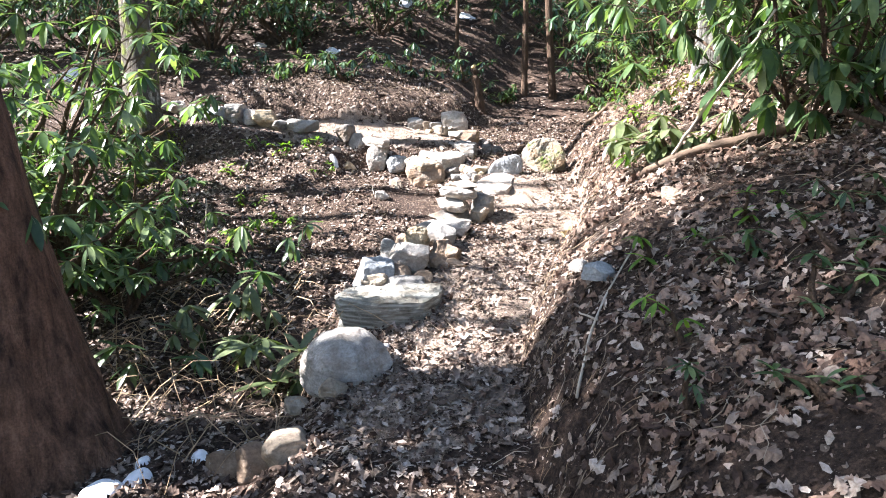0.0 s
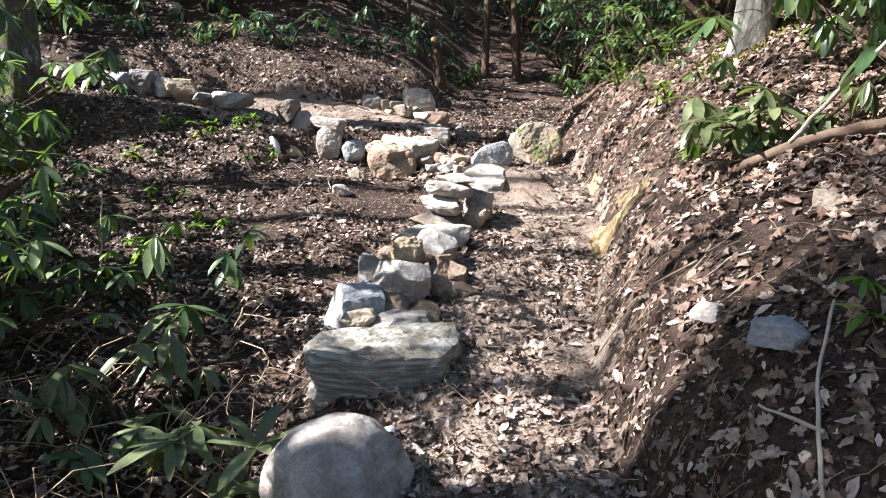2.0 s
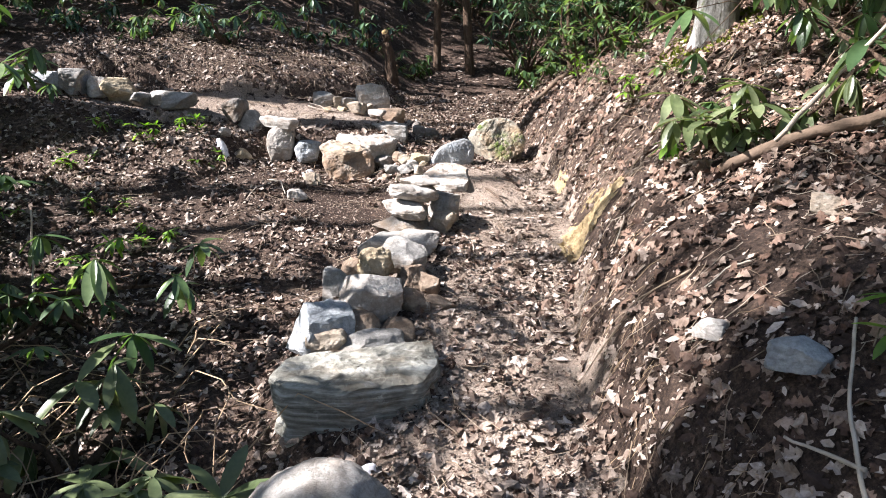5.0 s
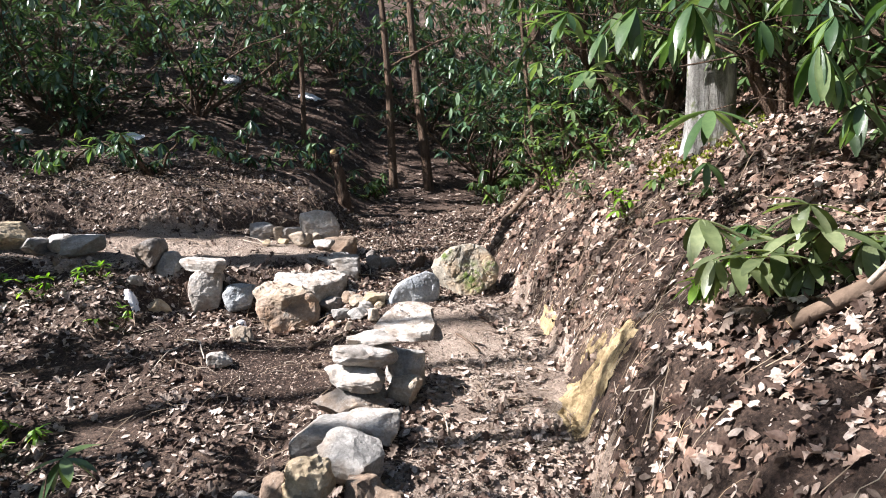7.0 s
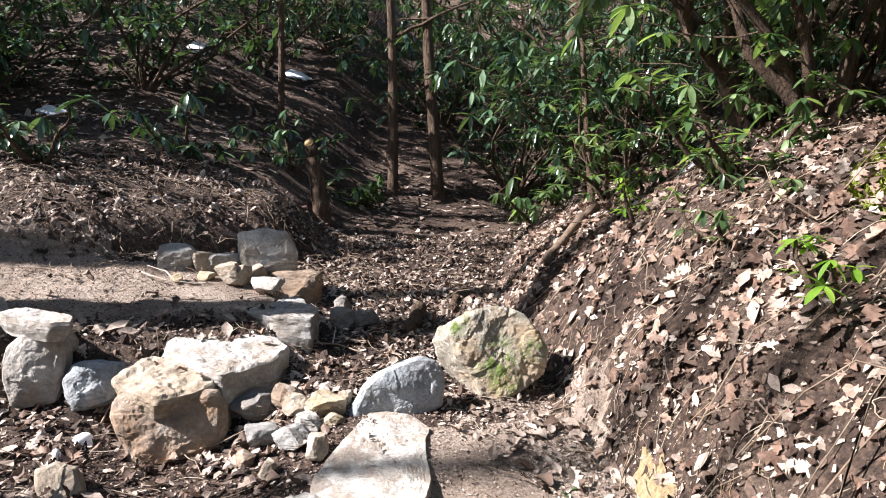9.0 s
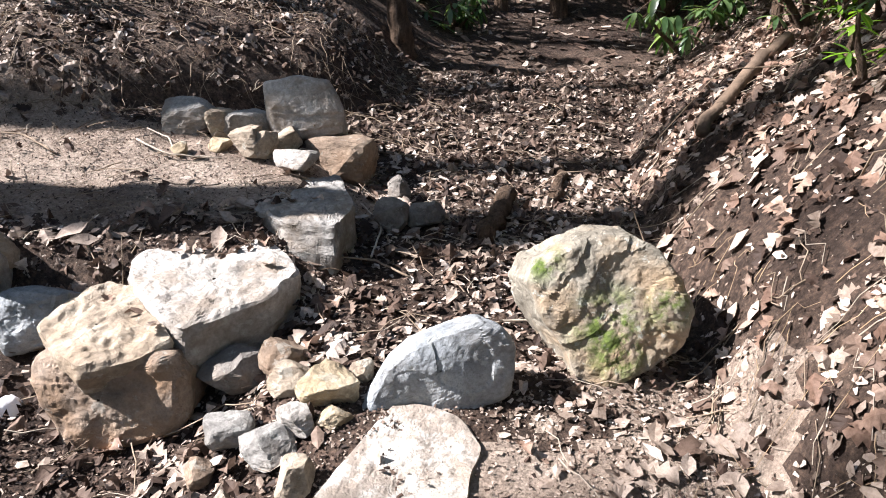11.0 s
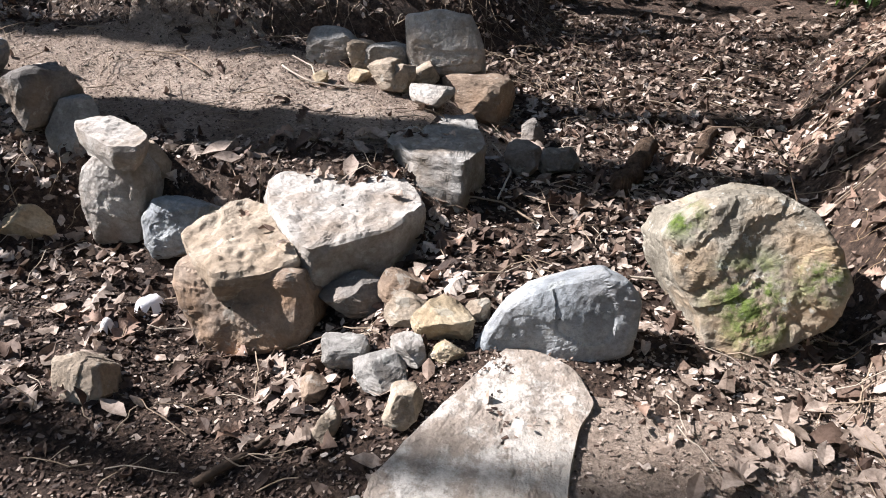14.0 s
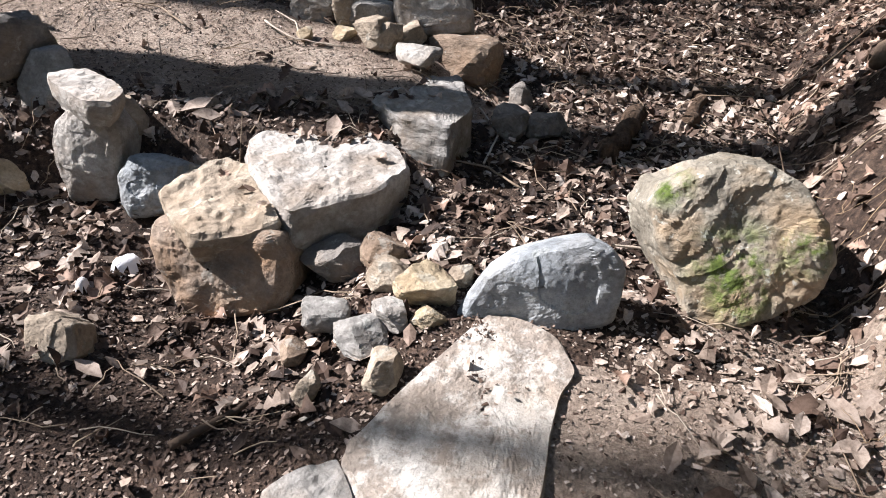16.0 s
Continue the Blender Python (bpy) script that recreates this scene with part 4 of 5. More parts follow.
# ---- rhododendrons and greenery ----
def bush(name, label, x, y, height, reach, stems, tips, leaf, material, size, seed, count=8, droop=-0.35, z=None, category="bush", bark=BARK_THIN, way=None, thick=0.014):
    """Several crooked stems that fork to twigs, each twig with a rosette of leaves."""
    rng = np.random.default_rng(seed)
    top = new(name)
    top.location = (x, y, (float(ground(x, y, False)) if z is None else z) - 0.02)
    tagged(top, label, category)
    bits, spots = [], []
    for i in range(stems):
        a = 6.283 * i / stems + rng.uniform(-0.5, 0.5)
        d = (math.cos(a) * reach, math.sin(a) * reach, height) if way is None else np.array(way) + rng.normal(0, 0.25, 3)
        L = math.hypot(height, reach) * rng.uniform(0.75, 1.1)
        pts = wander((0.04 * math.cos(a), 0.04 * math.sin(a), 0), d, L, 9, 0.17, rng)
        v, f = tube_mesh(pts, np.linspace(thick * (1 + height), 0.006, 10), 6)[:2]
        solid("stem", v, f, bark, True, top)
        for _ in range(max(1, tips // stems)):
            k = rng.integers(2, 10)
            b = rng.uniform(0, 6.283)
            p2 = wander(pts[k], (math.cos(b), math.sin(b), rng.uniform(-0.1, 0.9)), L * rng.uniform(0.12, 0.34), 4, 0.22, rng)
            bits.append(tube_mesh(p2, np.linspace(0.006, 0.0025, 5), 3)[:2])
            spots.append(p2[4])
        spots.append(pts[9])
    if bits:
        v, f = joined(bits)
        tagged(solid("twig_spray", v, f, bark, True, top), kind="stuff")
    v, f = whorls(np.array(spots), rng, size, leaf, count, droop)
    tagged(solid("foliage", v, f, material, True, top), kind="stuff")
    return top


NEAR = "rhododendron"
bush(NEAR, "glossy green rhododendron below the grey tree", -3.05, 6.0, 1.0, 0.8, 6, 50, RHODO_LEAF, RHODO, 0.15, 201)
bush(NEAR, "glossy green rhododendron beside the red-barked tree", -2.6, 5.3, 0.95, 0.6, 5, 32, RHODO_LEAF, RHODO, 0.15, 202)
bush(NEAR, "tall rhododendron arching over the slope", -4.2, 6.6, 2.5, 1.2, 9, 140, RHODO_LEAF, RHODO, 0.19, 203)
bush(NEAR, "rhododendron behind the red-barked tree", -3.6, 5.2, 2.3, 1.1, 8, 130, RHODO_LEAF, RHODO, 0.19, 204)
bush(NEAR, "leafy rhododendron on the slope in the shade", -4.9, 7.8, 1.6, 1.0, 7, 110, RHODO_LEAF, RHODO, 0.14, 205)
bush(NEAR, "rhododendron branch reaching over towards the trail", -3.4, 5.4, 2.5, 1.0, 6, 90, RHODO_LEAF, RHODO, 0.19, 212, 8, -0.5, way=(0.62, 0.1, 1.0))
bush("rhododendron_shoot", "rhododendron shoot with long drooping olive leaves", -1.62, 4.8, 0.45, 0.16, 3, 6, RHODO_LEAF, DULL_LEAF, 0.22, 206, 7, -0.9)
bush("rhododendron_shoot", "rhododendron shoot with long olive leaves", -1.08, 4.22, 0.34, 0.12, 2, 4, RHODO_LEAF, DULL_LEAF, 0.23, 207, 7, -0.1)
bush("rhododendron_shoot", "low bright green rhododendron shoot", -2.0, 6.2, 0.45, 0.22, 3, 8, RHODO_LEAF, LIME_LEAF, 0.11, 208)
bush("rhododendron_shoot", "low green shoot in dead leaves", -1.6, 4.55, 0.25, 0.25, 2, 2, RHODO_LEAF, DULL_LEAF, 0.17, 209)
bush("rhododendron_shoot", "low green shoot in dead leaves", -2.05, 4.3, 0.3, 0.3, 2, 2, RHODO_LEAF, RHODO, 0.17, 210)
bush("rhododendron_shoot", "green shoot standing in dead leaves", -1.9, 6.0, 0.4, 0.2, 3, 6, RHODO_LEAF, RHODO, 0.12, 211)
for n, (x, y) in enumerate(((-2.45, 8.75), (-2.1, 8.6), (-1.75, 8.75), (-2.6, 8.3), (-1.5, 8.25), (-1.75, 7.0), (-2.2, 7.5), (-2.9, 7.4))):
    bush("seedling", "bright green leafy seedling in dead leaves", x, y, 0.14, 0.14, 3, 6, RHODO_LEAF, LIME_LEAF, 0.075, 220 + n, 6, -0.1, category="seedling")
for n, (x, y) in enumerate(((-1.6, 10.9), (-2.6, 11.0), (-3.5, 11.2), (-4.5, 11.1), (-0.7, 11.7), (0.9, 12.6), (-5.4, 10.9), (2.6, 11.6), (0.2, 12.4))):
    bush("rhododendron_shoot", "low green rhododendron on the slope behind the path", x, y, 0.45, 0.45, 4, 22, RHODO_LEAF, RHODO if n % 2 else FAR_RHODO, 0.15, 230 + n, 7, -0.5)
# on and over the bank
bush(NEAR, "rhododendron branch hanging over the bank", 2.6, 3.9, 0.7, 0.8, 6, 40, RHODO_LEAF, RHODO, 0.17, 240, 8, -0.7)
bush(NEAR, "tall rhododendron on the bank with hanging leaves", 2.4, 4.65, 1.9, 1.0, 9, 240, RHODO_LEAF, RHODO, 0.19, 241, 8, -0.7, thick=0.006)
bush(NEAR, "rhododendron with drooping pale-backed leaves on the bank", 1.85, 5.3, 0.16, 0.5, 8, 40, RHODO_LEAF, DULL_LEAF, 0.19, 242, 8, -0.55)
bush(NEAR, "rhododendron beside the pale tree", 3.4, 6.7, 2.1, 0.9, 9, 150, RHODO_LEAF, RHODO, 0.14, 243)
bush(NEAR, "rhododendron arching beside the pale tree", 2.9, 8.3, 1.9, 1.1, 8, 130, RHODO_LEAF, RHODO, 0.14, 244)
bush(NEAR, "low rhododendron on the bank above the trail", 3.3, 5.7, 1.5, 0.9, 7, 120, RHODO_LEAF, RHODO, 0.15, 245)
bush(NEAR, "rhododendron crowding the pale tree", 3.0, 6.95, 1.5, 0.75, 8, 120, RHODO_LEAF, RHODO, 0.14, 249, 8, -0.5)
bush(NEAR, "low rhododendron on the slope below the pale tree", 2.45, 8.4, 0.5, 0.5, 6, 46, RHODO_LEAF, RHODO, 0.12, 250, 7, -0.2)
bush(NEAR, "low rhododendron at the gully's head", 2.7, 10.2, 0.6, 0.5, 6, 46, RHODO_LEAF, RHODO, 0.12, 251, 7, -0.2)
bush(NEAR, "tall rhododendron leaning over the gully", 3.3, 9.4, 2.7, 1.0, 6, 110, RHODO_LEAF, RHODO, 0.15, 248, 8, -0.6, way=(-0.5, -0.05, 1.0))
bush("rhododendron_shoot", "yellow-green rhododendron shoot on the bank", 1.66, 5.62, 0.16, 0.1, 2, 3, RHODO_LEAF, LIME_LEAF, 0.14, 246, 7, -0.3)
bush("rhododendron_shoot", "olive rhododendron shoot on the bank", 1.84, 5.72, 0.14, 0.12, 2, 4, RHODO_LEAF, RHODO, 0.14, 247, 7, -0.4)
for n, (x, y) in enumerate(((1.05, 2.7), (1.35, 3.1), (0.95, 2.3), (1.6, 3.5), (1.25, 2.0), (1.7, 2.8), (1.15, 3.55), (1.9, 3.2), (1.45, 2.45))):
    bush("seedling", "green seedling with broad leaves on the leafy bank", x, y, 0.2, 0.12, 2, 5, RHODO_LEAF, LIME_LEAF if n % 3 == 0 else RHODO, 0.09, 260 + n, 5, -0.15, category="seedling")
for n, (x, y) in enumerate(((2.1, 6.75), (2.0, 7.2), (2.35, 8.1), (2.2, 8.9), (2.5, 9.4), (2.6, 8.8), (2.1, 7.9), (2.7, 9.9), (1.15, 7.55))):
    bush("seedling", "small bright green seedling on the bank", x, y, 0.2 if n < 8 else 0.06, 0.16 if n < 8 else 0.05, 3 if n < 8 else 1, 8 if n < 8 else 2, RHODO_LEAF, LIME_LEAF if n % 2 else RHODO, 0.085, 280 + n, 6, -0.15, category="seedling")
# the thicket on the hillside
kinds = [bush("rhododendron", "dense dark rhododendron of the hillside thicket", -30 - 4 * k, -40, 1.7 + 0.5 * k, 1.3, 9, 160, RHODO_FAR, FAR_RHODO, 0.2, 300 + k, 8, z=0.0, thick=0.007) for k in range(3)]
rng = np.random.default_rng(77)
spots = [(0.9, 16.8), (-1.4, 13.7), (-0.2, 15.4), (2.5, 15.6), (-3.0, 13.1), (-4.4, 12.9), (-5.3, 11.8), (-6.6, 12.6), (-8.2, 12.0), (-9.6, 13.4), (-7.4, 14.4), (-5.6, 14.0), (-3.6, 14.2),
         (2.9, 13.2), (3.9, 12.2), (3.3, 11.2), (4.3, 10.2), (5.2, 11.6), (4.4, 8.8), (4.0, 7.4), (5.4, 7.6), (4.2, 5.9), (5.6, 9.4),  (3.8, 15.0), (5.6, 13.8), (-2.6, 16.4), 
         (-4.8, 16.8), (-6.8, 17.0), (4.2, 17.2), (-9.0, 16.2), (6.6, 16.2), (-1.6, 19), (1.0, 19.5), (3.4, 19.4), (-4.2, 19.6), (-7, 20), (6.4, 19.5), (3.6, 3.9), (3.9, 2.6), (-11, 15), (7.2, 12.6), (7, 8.4), (-11.6, 18.4), (9, 15), (9, 19)]
for n, (x, y) in enumerate(spots):
    b = copy_thing(kinds[n % 3], pose(x, y, float(ground(x, y, False)) - 0.05, 0, 0, rng.uniform(0, 360)))
    tagged(b, group="rhododendron thicket")
# unseen bushes added towards the sun, out of the way, to shade the trail
for n, (x, y) in enumerate(((-5.2, 3.4), (-6.8, 2.6), (-5.0, 1.4), (-3.4, 0.6))):
    tagged(copy_thing(kinds[n % 3], pose(x, y, float(ground(x, y, False)) - 0.05, 0, 0, 40 * n)), group="rhododendron thicket")
for k, b in enumerate(kinds):
    x, y = ((-12.5, 12.6), (8.5, 10.5), (-0.8, 22))[k]
    b.location = (x, y, float(ground(x, y, False)) - 0.05)


# ---- fallen wood, roots, snow ----
def bar(name, label, pts, r0, r1, material, category="stick", sides=7, rough=0.1, seed=0, cut=False):
    """A stick or log that lies along the points, given as x, y and height over the ground."""
    q = np.array([(x, y, float(ground(x, y)) + h) for x, y, h in pts])
    s = np.linspace(0, 1, 4 * len(q))
    k = np.linspace(0, 1, len(q))
    p = np.stack([np.interp(s, k, q[:, i]) for i in range(3)], 1)
    rng = np.random.default_rng(seed)
    p = p + rng.normal(0, r0 * 0.25, p.shape)
    ob = tube(name, p, np.linspace(r0, r1, len(p)), material, sides, rough, seed)
    if cut:
        end = tube("cut_end", [p[0] - (p[1] - p[0]) * 0.01, p[0] + (p[1] - p[0]) * 0.02], (r0 * 0.86, r0 * 0.9), CUT, sides)
        end.parent = ob
    return tagged(ob, label, category)


bar("log", "brown fallen branch with a sawn yellow end on the bank", ((1.44, 5.05, 0.03), (1.7, 4.93, 0.05), (2.0, 4.8, 0.04), (2.5, 4.6, 0.06)), 0.028, 0.036, WOOD, "log", 10, 0.15, 1, True)
bar("log", "bark-covered branch lying across the upper slope", ((1.86, 9.4, 0.04), (2.15, 9.7, 0.05), (2.42, 9.9, 0.06)), 0.028, 0.032, WOOD, "log", 10, 0.2, 2)
bar("bark_piece", "dark rotten piece of bark in the gully", ((0.90, 9.12, 0.03), (0.98, 9.3, 0.04), (1.04, 9.5, 0.03)), 0.035, 0.04, BARK_THIN, "bark", 8, 0.3, 3)
bar("bark_piece", "dark rotten stick in the gully", ((1.26, 9.5, 0.03), (1.36, 9.85, 0.03)), 0.03, 0.025, BARK_THIN, "bark", 8, 0.3, 4)
bar("stump", "dark leaning broken stump at the gully's edge", ((0.40, 11.7, 0.62), (0.42, 11.7, 0.5), (0.5, 11.72, 0.2), (0.56, 11.75, -0.05)), 0.05, 0.09, BARK_THIN, "stump", 10, 0.15, 5, True)
bar("stick", "long pale forked stick lying down the bank", ((0.64, 2.95, 0.02), (0.74, 3.2, 0.03), (0.86, 3.42, 0.05), (1.02, 3.62, 0.06)), 0.0075, 0.005, TWIG_PALE, "stick", 6, 0.1, 6)
bar("stick", "short pale twig beside the forked stick", ((0.78, 3.25, 0.03), (0.74, 3.5, 0.03)), 0.007, 0.005, TWIG_PALE, "stick", 5, 0.1, 7)
bar("stick", "bare pale twig rising from the bank", ((1.62, 4.9, 0.1), (1.72, 4.7, 0.35), (1.86, 4.45, 0.7), (1.95, 4.3, 0.9)), 0.012, 0.007, TWIG_PALE, "stick", 6, 0.1, 8)
bar("stick", "dark stick standing on the trail's edge", ((0.86, 7.5, 0.01), (0.9, 7.36, 0.02), (0.93, 7.22, 0.03)), 0.009, 0.006, WOOD, "stick", 6, 0.2, 9)
bar("stick", "broken brown stick lying in dead leaves", ((-0.14, 7.72, 0.02), (0.0, 7.86, 0.02)), 0.012, 0.009, WOOD, "stick", 6, 0.2, 10)
bar("stick", "bleached bent twig in dead leaves", ((-0.98, 7.95, 0.03), (-0.86, 7.8, 0.06), (-0.82, 7.62, 0.03)), 0.006, 0.004, TWIG_PALE, "stick", 5, 0.1, 11)
bar("stick", "upright dead stem among the seedlings", ((-2.25, 6.2, 0.0), (-2.23, 6.2, 0.3), (-2.2, 6.18, 0.62)), 0.008, 0.006, TWIG_PALE, "stick", 5, 0.1, 12)
bar("stick", "slanting dead twig among the shoots", ((-2.3, 5.5, 0.02), (-2.15, 5.45, 0.2), (-2.02, 5.4, 0.36)), 0.008, 0.005, TWIG_PALE, "stick", 5, 0.1, 13)
rng = np.random.default_rng(5)
for n in range(26):
    x, y, a, L = rng.uniform(-2.6, 1.9), rng.uniform(3.2, 9.8), rng.uniform(0, 6.28), rng.uniform(0.15, 0.5)
    bar("twig", "dry brown twig lying on the leaf litter", ((x, y, 0.02), (x + math.cos(a) * L * 0.5, y + math.sin(a) * L * 0.5, 0.035), (x + math.cos(a + 0.3) * L, y + math.sin(a + 0.3) * L, 0.02)),
        0.005, 0.003, TWIG if n % 3 else TWIG_PALE, "twig", 5, 0.1, 100 + n)
for n, (x, y, r) in enumerate(((-1.70, 3.12, 0.10), (-1.56, 3.22, 0.085), (-1.60, 3.36, 0.06), (-1.30, 3.42, 0.07), (-1.19, 3.44, 0.05), (-0.39, 4.36, 0.06), (-0.62, 8.34, 0.05), (-0.68, 8.2, 0.035), (-1.42, 8.5, 0.08), (-6.2, 11.2, 0.22), (-5.4, 10.9, 0.17), (-4.4, 10.5, 0.12), (-6.9, 9.2, 0.19),
                               (-6.3, 8.6, 0.17), (3.4, 5.1, 0.16), (3.0, 4.9, 0.12), (-3.6, 13.2, 0.19), (-2.2, 13.1, 0.17), (0.3, 15.6, 0.22), (2.8, 9.3, 0.1), (-1.0, 15.2, 0.22), (-7.5, 11.4, 0.28), (3.2, 6.2, 0.13))):
    tagged(patch("snow", "small patch of old melting snow on dead leaves", SNOW, x, y, r, r * 0.7, 40 * n, n * 1.7, 0.012, 0.03, max(0.012, r / 12)), category="snow", kind="structure")


# ---- leaf litter ----
def on_slope(x, y):
    """Turns that lay a thing along the slope."""
    e = 0.05
    nx, ny = -(ground(x + e, y, False) - ground(x - e, y, False)) / (2 * e), -(ground(x, y + e, False) - ground(x, y - e, False)) / (2 * e)
    n = np.stack([nx, ny, np.ones_like(nx)], -1)
    n /= np.linalg.norm(n, axis=1)[:, None]
    t = np.cross(np.broadcast_to((0.0, 1.0, 0.0), n.shape), n)
    t /= np.linalg.norm(t, axis=1)[:, None]
    return np.stack([t, np.cross(n, t), n], -1)


def litter(name, label, material, leaf, count, box, size, seed, keep=None, tilt=0.4, lift=0.03):
    rng = np.random.default_rng(seed)
    x, y = rng.uniform(box[0], box[2], count), rng.uniform(box[1], box[3], count)
    if keep is not None:
        k = rng.uniform(0, 1, count) < keep(x, y)
        x, y = x[k], y[k]
    n = len(x)
    p = np.stack([x, y, ground(x, y) + rng.uniform(0.002, lift, n)], -1)
    turns = on_slope(x, y) @ turn_matrices(rng.uniform(0, 6.283, n), rng.normal(0, tilt, n), np.zeros(n))
    flip = turn_matrices(np.zeros(n), np.where(rng.uniform(0, 1, n) < 0.4, math.pi, 0.0), np.zeros(n))
    v, f = scatter(leaf[0] - (0, 0.5, 0), leaf[1], p, turns @ flip, rng.uniform(size[0], size[1], n))
    ob = solid(name, v, f, material, False)
    return tagged(ob, label, "leaves", kind="stuff")


def off_path(x, y):
    """Thin on the bare upper path, the clay face and the trodden corner."""
    bare = np.clip(1.1 - np.hypot((x + 1.2) / 1.75, (y - 9.45) / 0.5), 0, 1) * 4
    bare = np.maximum(bare, np.clip(1.1 - np.hypot((x - 0.75) / 0.55, (y - 7.6) / 0.6), 0, 1) * 1.6)
    bare = np.maximum(bare, np.clip(1.1 - np.hypot((x + 0.2) / 0.8, (y - 7.5) / 0.5), 0, 1) * 2.2)
    bare = np.maximum(bare, np.clip(1.2 - np.hypot((x - 1.3) / 0.22, (y - 6.35) / 0.45), 0, 1) * 3)
    bare = np.maximum(bare, np.clip(1.25 - np.hypot((x - 0.57) / 0.26, (y - 7.88) / 0.36), 0, 1) * 4)
    d = 0.06
    tip = np.hypot(ground(x + d, y, False) - ground(x - d, y, False), ground(x, y + d, False) - ground(x, y - d, False)) / (2 * d)
    bare = np.maximum(bare, 0.15 * ramp(tip, 0.7, 1.2))
    clump = 0.5 + 0.7 * vnoise(x * 1.7, y * 1.7, 8.8) + 0.4 * vnoise(x * 5, y * 5, 2.8)
    return np.clip(clump + 0.35, 0.12, 1) * np.clip(1 - bare, 0.04, 1)


def on_trail(x, y):
    e = edge_of(y)
    return off_path(x, y) * np.exp(-np.clip(np.abs(x - e + 0.55) - 0.45, 0, 9) / 0.35)


def off_trail(x, y):
    """The woodland floor beside the trodden trail."""
    e = edge_of(y)
    trod = ramp(x, e - 1.15, e - 0.8) * (1 - ramp(x, e - 0.05, e + 0.12)) * (1 - ramp(y, 8.0, 8.6))
    return off_path(x, y) * (1 - 0.8 * trod)


NEARBY = (-3.6, 1.2, 3.2, 11.6)
litter("leaf_litter", "bleached leaf crumbs trodden on the trail", PALE_LITTER, CHIP, 34000, (-0.8, 2.0, 2.2, 9.8), (0.012, 0.04), 1, on_trail, 0.25, 0.012)
litter("leaf_litter", "bleached dead leaves on the trail", PALE_LITTER, OVAL, 5000, (-0.8, 2.0, 2.2, 9.8), (0.03, 0.08), 2, on_trail, 0.22, 0.02)
litter("leaf_litter", "bleached lobed leaves trodden on the lower trail", PALE_LITTER, OAK, 1700, (-0.8, 1.6, 1.4, 6.6), (0.045, 0.09), 20, on_trail, 0.3, 0.03)
litter("leaf_litter", "brown lobed leaves trodden on the lower trail", BROWN_LITTER, OAK, 1500, (-0.8, 1.6, 1.4, 6.6), (0.045, 0.09), 21, on_trail, 0.35, 0.03)
litter("leaf_litter", "dark leaf crumbs trodden on the trail", BROWN_LITTER, CHIP, 14000, (-0.8, 2.0, 2.2, 9.8), (0.012, 0.045), 11, on_trail, 0.25, 0.012)
litter("leaf_litter", "brown oval dead leaves on the woodland floor", BROWN_LITTER, OVAL, 11000, NEARBY, (0.025, 0.075), 3, off_trail, 0.5, 0.03)
litter("leaf_litter", "brown curled dead leaves on the woodland floor", BROWN_LITTER, CURLED, 13000, NEARBY, (0.025, 0.075), 4, off_trail, 0.7, 0.03)
litter("leaf_litter", "lobed brown oak leaves on the woodland floor", BROWN_LITTER, OAK, 5000, NEARBY, (0.04, 0.105), 5, off_trail, 0.45, 0.03)
litter("leaf_litter", "pale torn dead leaves on the woodland floor", PALE_LITTER, SCRAP, 20000, NEARBY, (0.015, 0.06), 6, off_trail, 0.3, 0.03)
litter("leaf_litter", "dark crumbled leaves on the woodland floor", BROWN_LITTER, CHIP, 40000, NEARBY, (0.012, 0.05), 12, off_trail, 0.35, 0.02)
litter("leaf_litter", "pale lobed oak leaves on the woodland floor", PALE_LITTER, OAK, 4200, NEARBY, (0.04, 0.10), 13, off_trail, 0.5, 0.035)
litter("leaf_litter", "fine dark leaf mould over the woodland floor", BROWN_LITTER, CHIP, 60000, NEARBY, (0.008, 0.026), 18, None, 0.7, 0.012)
litter("leaf_litter", "fine bleached leaf mould over the woodland floor", PALE_LITTER, CHIP, 9000, NEARBY, (0.006, 0.02), 19, None, 0.7, 0.014)
litter("leaf_litter", "russet lobed oak leaves on the bank", RUSSET_LITTER, OAK, 8000, (0.7, 1.2, 3.4, 11), (0.04, 0.10), 7, lambda x, y: off_path(x, y) * ramp(x - edge_of(y), -0.1, 0.3), 0.3, 0.035)
litter("leaf_litter", "fallen leaves over the hillside", BROWN_LITTER, CHIP, 30000, (-13, 8, 10, 24), (0.05, 0.16), 8, lambda x, y: 1.0 - 0.98 * ((x > -3.6) & (x < 3.2) & (y < 11.6)), 0.3, 0.03)
litter("leaf_litter", "pale fallen leaves over the hillside", PALE_LITTER, CHIP, 9000, (-13, 8, 10, 24), (0.06, 0.13), 9, lambda x, y: 1.0 - 0.98 * ((x > -3.6) & (x < 3.2) & (y < 11.6)), 0.35, 0.03)
litter("leaf_litter", "fallen leaves behind and beside the walk", BROWN_LITTER, SCRAP, 7000, (-8, -4, 7, 8), (0.06, 0.15), 10, lambda x, y: 1.0 * ((x < -3.4) | (x > 3) | (y < 1.4)), 0.4, 0.03)

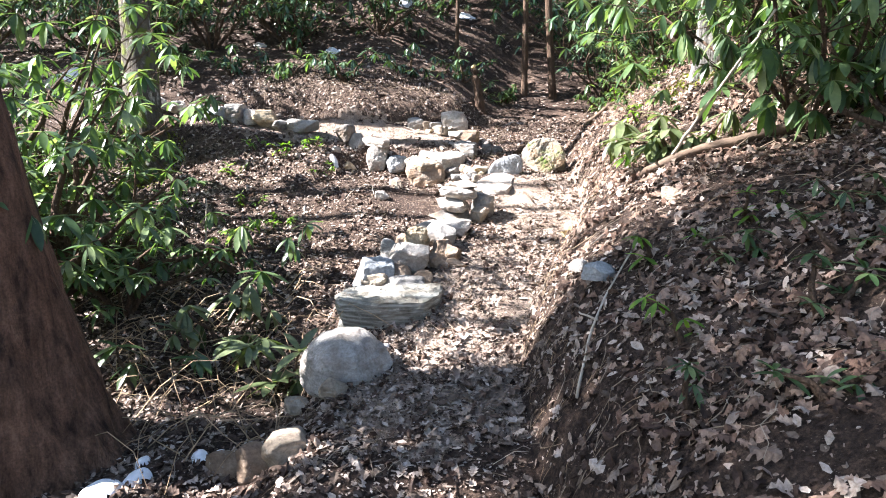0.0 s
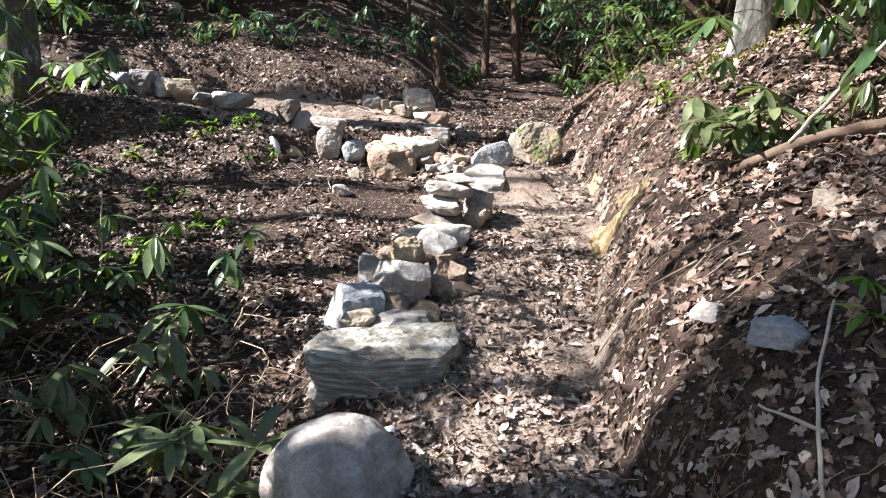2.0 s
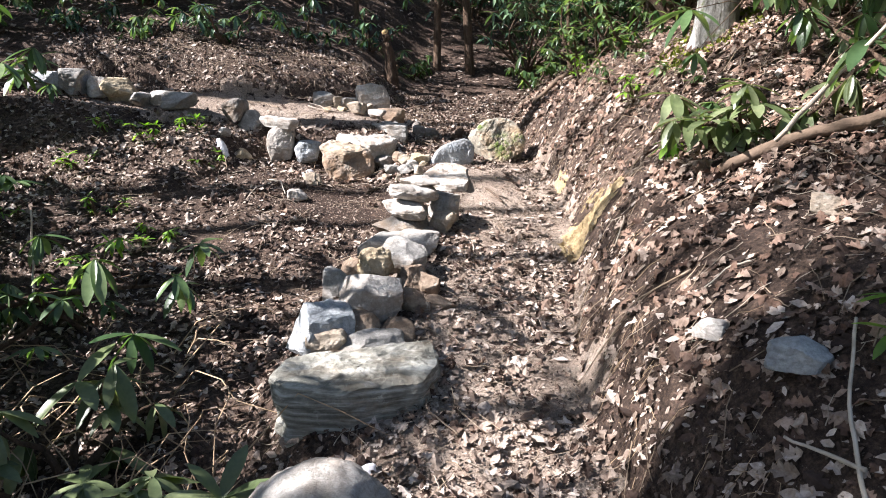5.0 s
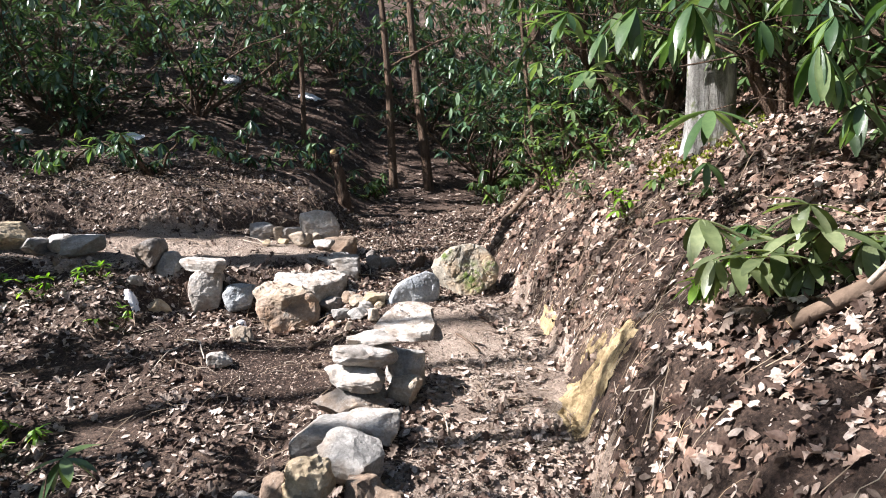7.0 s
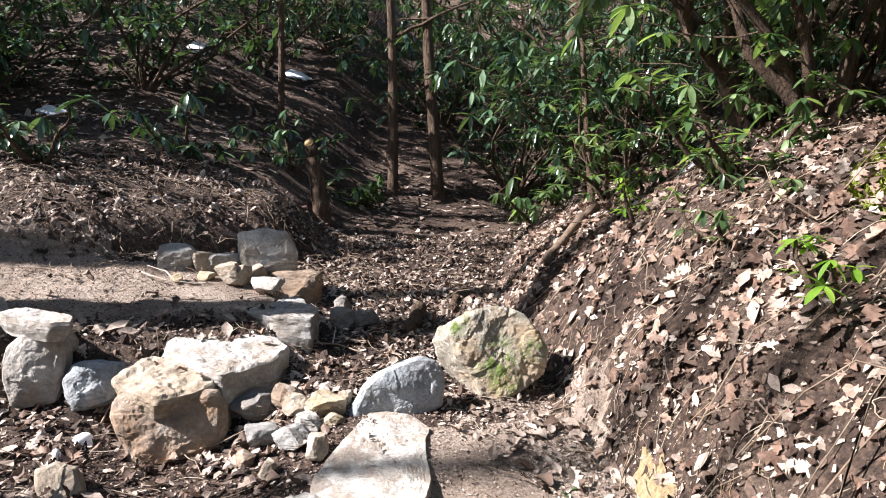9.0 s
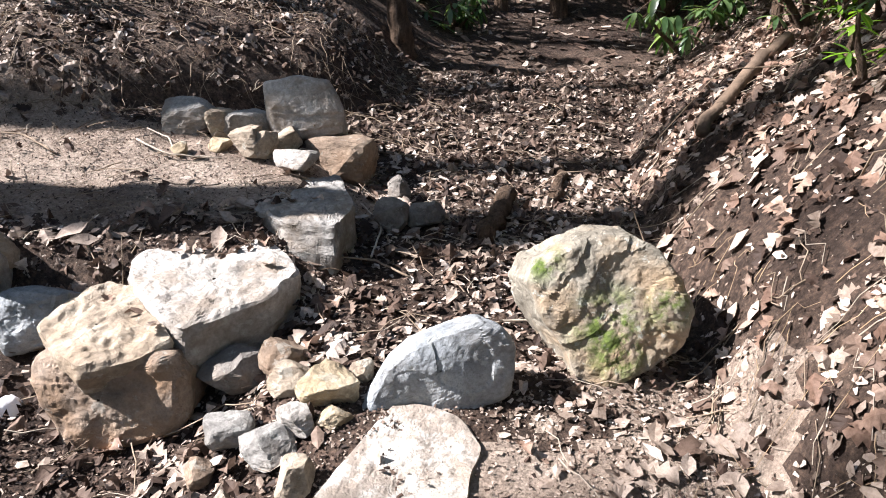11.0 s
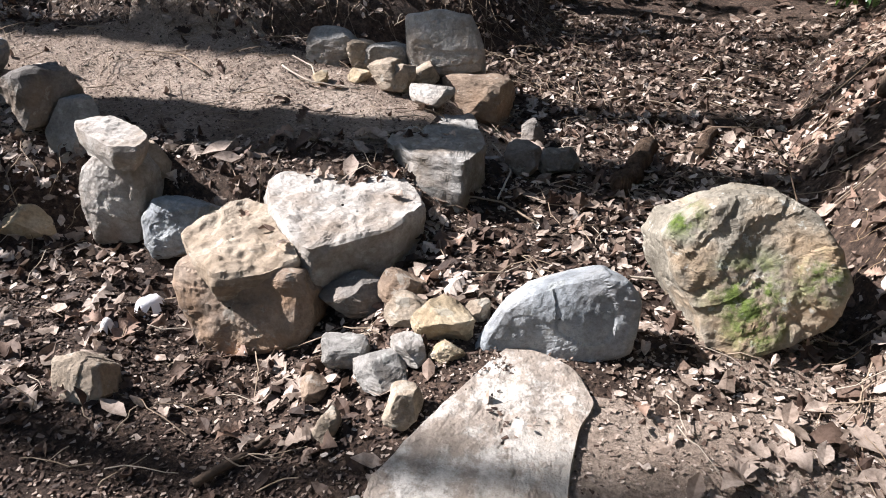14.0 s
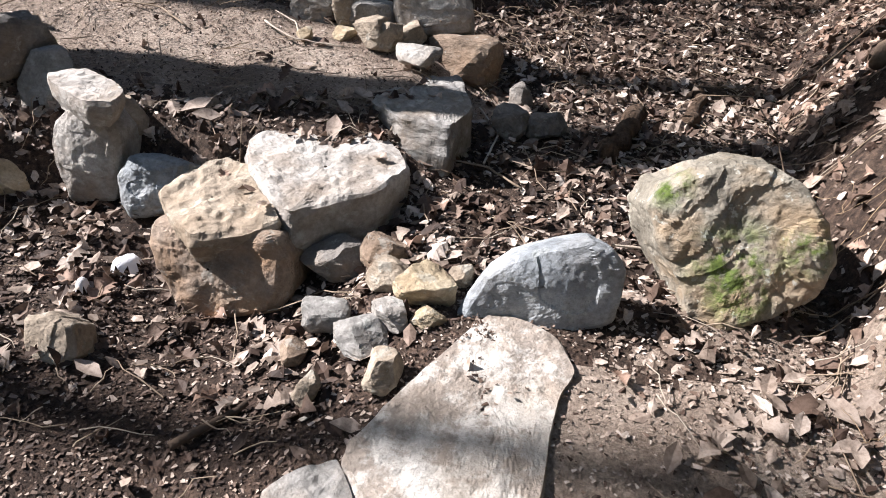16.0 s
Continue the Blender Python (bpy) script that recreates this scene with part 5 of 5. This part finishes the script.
litter("leaf_litter", "earth crumbs and chips on the upper path", PALE_LITTER, CHIP, 5000, (-3.2, 8.7, 0.4, 10.1), (0.006, 0.022), 14, None, 0.3, 0.006)
litter("leaf_litter", "dark earth crumbs and chips on the upper path", BROWN_LITTER, CHIP, 6000, (-3.2, 8.7, 0.4, 10.1), (0.006, 0.026), 15, None, 0.3, 0.006)
litter("leaf_litter", "earth crumbs and chips where the trail bends", PALE_LITTER, CHIP, 4000, (0.35, 6.9, 1.6, 8.4), (0.006, 0.022), 16, None, 0.3, 0.006)
litter("leaf_litter", "dark earth crumbs where the trail bends", BROWN_LITTER, CHIP, 14000, (-1.1, 6.9, 0.6, 8.4), (0.006, 0.03), 17, None, 0.3, 0.006)

# single leaves near the last stand
leaf_meshes = []
for k, (shape, material) in enumerate(((OAK, BROWN_LITTER), (OAK, PALE_LITTER), (OVAL, PALE_LITTER), (CURLED, BROWN_LITTER), (OAK, RUSSET_LITTER))):
    ob = solid("fallen_leaf", (shape[0] - (0, 0.5, 0)) * 0.11, shape[1], material, True, earth)
    leaf_meshes.append(ob.data)
    bpy.data.objects.remove(ob)
rng = np.random.default_rng(12)
lx, ly = rng.uniform(-1.0, 2.1, 260), rng.uniform(7.2, 9.8, 260)
turned = on_slope(lx, ly) @ turn_matrices(rng.uniform(0, 6.283, 260), rng.normal(0, 0.18, 260), np.zeros(260))
for n in range(260):
    if off_path(lx[n:n + 1], ly[n:n + 1])[0] < 0.2:
        continue
    ob = new("fallen_leaf", leaf_meshes[n % 5])
    ob.parent = earth
    s = rng.uniform(0.55, 1.15)
    ob.matrix_world = Matrix.Translation((lx[n], ly[n], float(ground(lx[n], ly[n])) + 0.022)) @ Matrix(turned[n].tolist()).to_4x4() @ Matrix.Diagonal((s, s, s, 1))

# leaves, chips and a stick or two that lie on the flat stones
for n, (x, y, z, kind) in enumerate(((-0.02, 8.83, 0.975, 0), (0.12, 8.72, 0.962, 1), (-0.22, 8.80, 0.97, 2), (-0.36, 8.55, 0.905, 4), (-0.24, 8.46, 0.90, 3), (-0.16, 8.38, 0.895, 1), (0.24, 9.1, 1.085, 1), (0.16, 9.28, 1.085, 3))):
    ob = new("fallen_leaf", leaf_meshes[kind])
    ob.parent = earth
    ob.matrix_world = Matrix.Translation((x, y, z)) @ pose(0, 0, 0, 8, -6, 71 * n) @ Matrix.Diagonal((0.55, 0.55, 0.55, 1))

# twigs and rootlets too many to count
def fibres(name, label, material, count, seed, where, length, radius, droop):
    rng = np.random.default_rng(seed)
    bits = []
    for _ in range(count):
        x, y = where(rng)
        if 0.1 < x < 0.95 and 7.4 < y < 8.4:
            x += 1.3
        a, L = rng.uniform(0, 6.283), rng.uniform(*length)
        s = np.linspace(0, 1, 5)
        px, py = x + np.cos(a) * L * s + rng.normal(0, L * 0.05, 5), y + np.sin(a) * L * s + rng.normal(0, L * 0.05, 5)
        pz = ground(px, py) + rng.uniform(0.008, 0.035) + droop * np.sin(s * 3.1) * L
        bits.append(tube_mesh(np.stack([px, py, pz], 1), np.linspace(radius, radius * 0.5, 5), 3)[:2])
    v, f = joined(bits)
    return tagged(solid(name, v, f, material), label, "twigs", kind="stuff")


fibres("twig_litter", "thin dry twigs strewn over the leaves", TWIG, 1500, 21, lambda r: (r.uniform(-3.2, 2.8), r.uniform(2, 11)), (0.06, 0.28), 0.0028, 0.05)
fibres("twig_litter", "bleached stalks strewn over the leaves", TWIG_PALE, 600, 22, lambda r: (r.uniform(-3.0, 2.6), r.uniform(2, 11)), (0.05, 0.22), 0.0022, 0.08)


fibres("dead_stems", "tangle of thin bare stems and roots beside the trail", ROOT, 130, 25, lambda r: (r.uniform(-2.6, -0.9), r.uniform(3.4, 5.6)), (0.25, 0.8), 0.0045, 0.3)
fibres("dead_stems", "bare twigs arching over the bank", TWIG, 40, 26, lambda r: (r.uniform(1.5, 3.0), r.uniform(4.2, 9.6)), (0.2, 0.7), 0.004, 0.3)


def bank_spot(r):
    y = r.uniform(2.6, 9)
    return float(edge_of(y)) + r.normal(0.1, 0.1), y


fibres("rootlets", "fine torn rootlets hanging from the cut bank", ROOT, 220, 23, bank_spot, (0.04, 0.13), 0.0014, 0.1)
fibres("rootlets", "fine dark rootlets on the slope behind the path", TWIG, 700, 24, lambda r: (r.uniform(-3, 0.9), r.uniform(9.8, 11.4)), (0.06, 0.25), 0.0025, 0.12)


def tufts(name, label, material, count, x, y, r, size, seed, shape=SCRAP):
    """Short upright blades round a foot."""
    rng = np.random.default_rng(seed)
    a, d = rng.uniform(0, 6.283, count), r * rng.uniform(0.45, 1.0, count) ** 0.7
    px, py = x + np.cos(a) * d, y + np.sin(a) * d
    p = np.stack([px, py, ground(px, py) - 0.005 + 0.22 * np.clip(r * 0.75 - d, 0, 1)], -1)
    v, f = scatter(shape[0], shape[1], p, turn_matrices(rng.uniform(0, 6.283, count), rng.uniform(0.3, 1.4, count), np.zeros(count)), rng.uniform(size * 0.5, size, count))
    return tagged(solid(name, v, f, material, False), label, "moss", kind="stuff")


tufts("moss", "yellow-green moss round the pale tree's foot", MOSS, 2600, 2.68, 7.30, 0.40, 0.05, 31)
tufts("moss", "green moss round the grey tree's foot", MOSS, 900, -3.80, 8.62, 0.45, 0.05, 32)
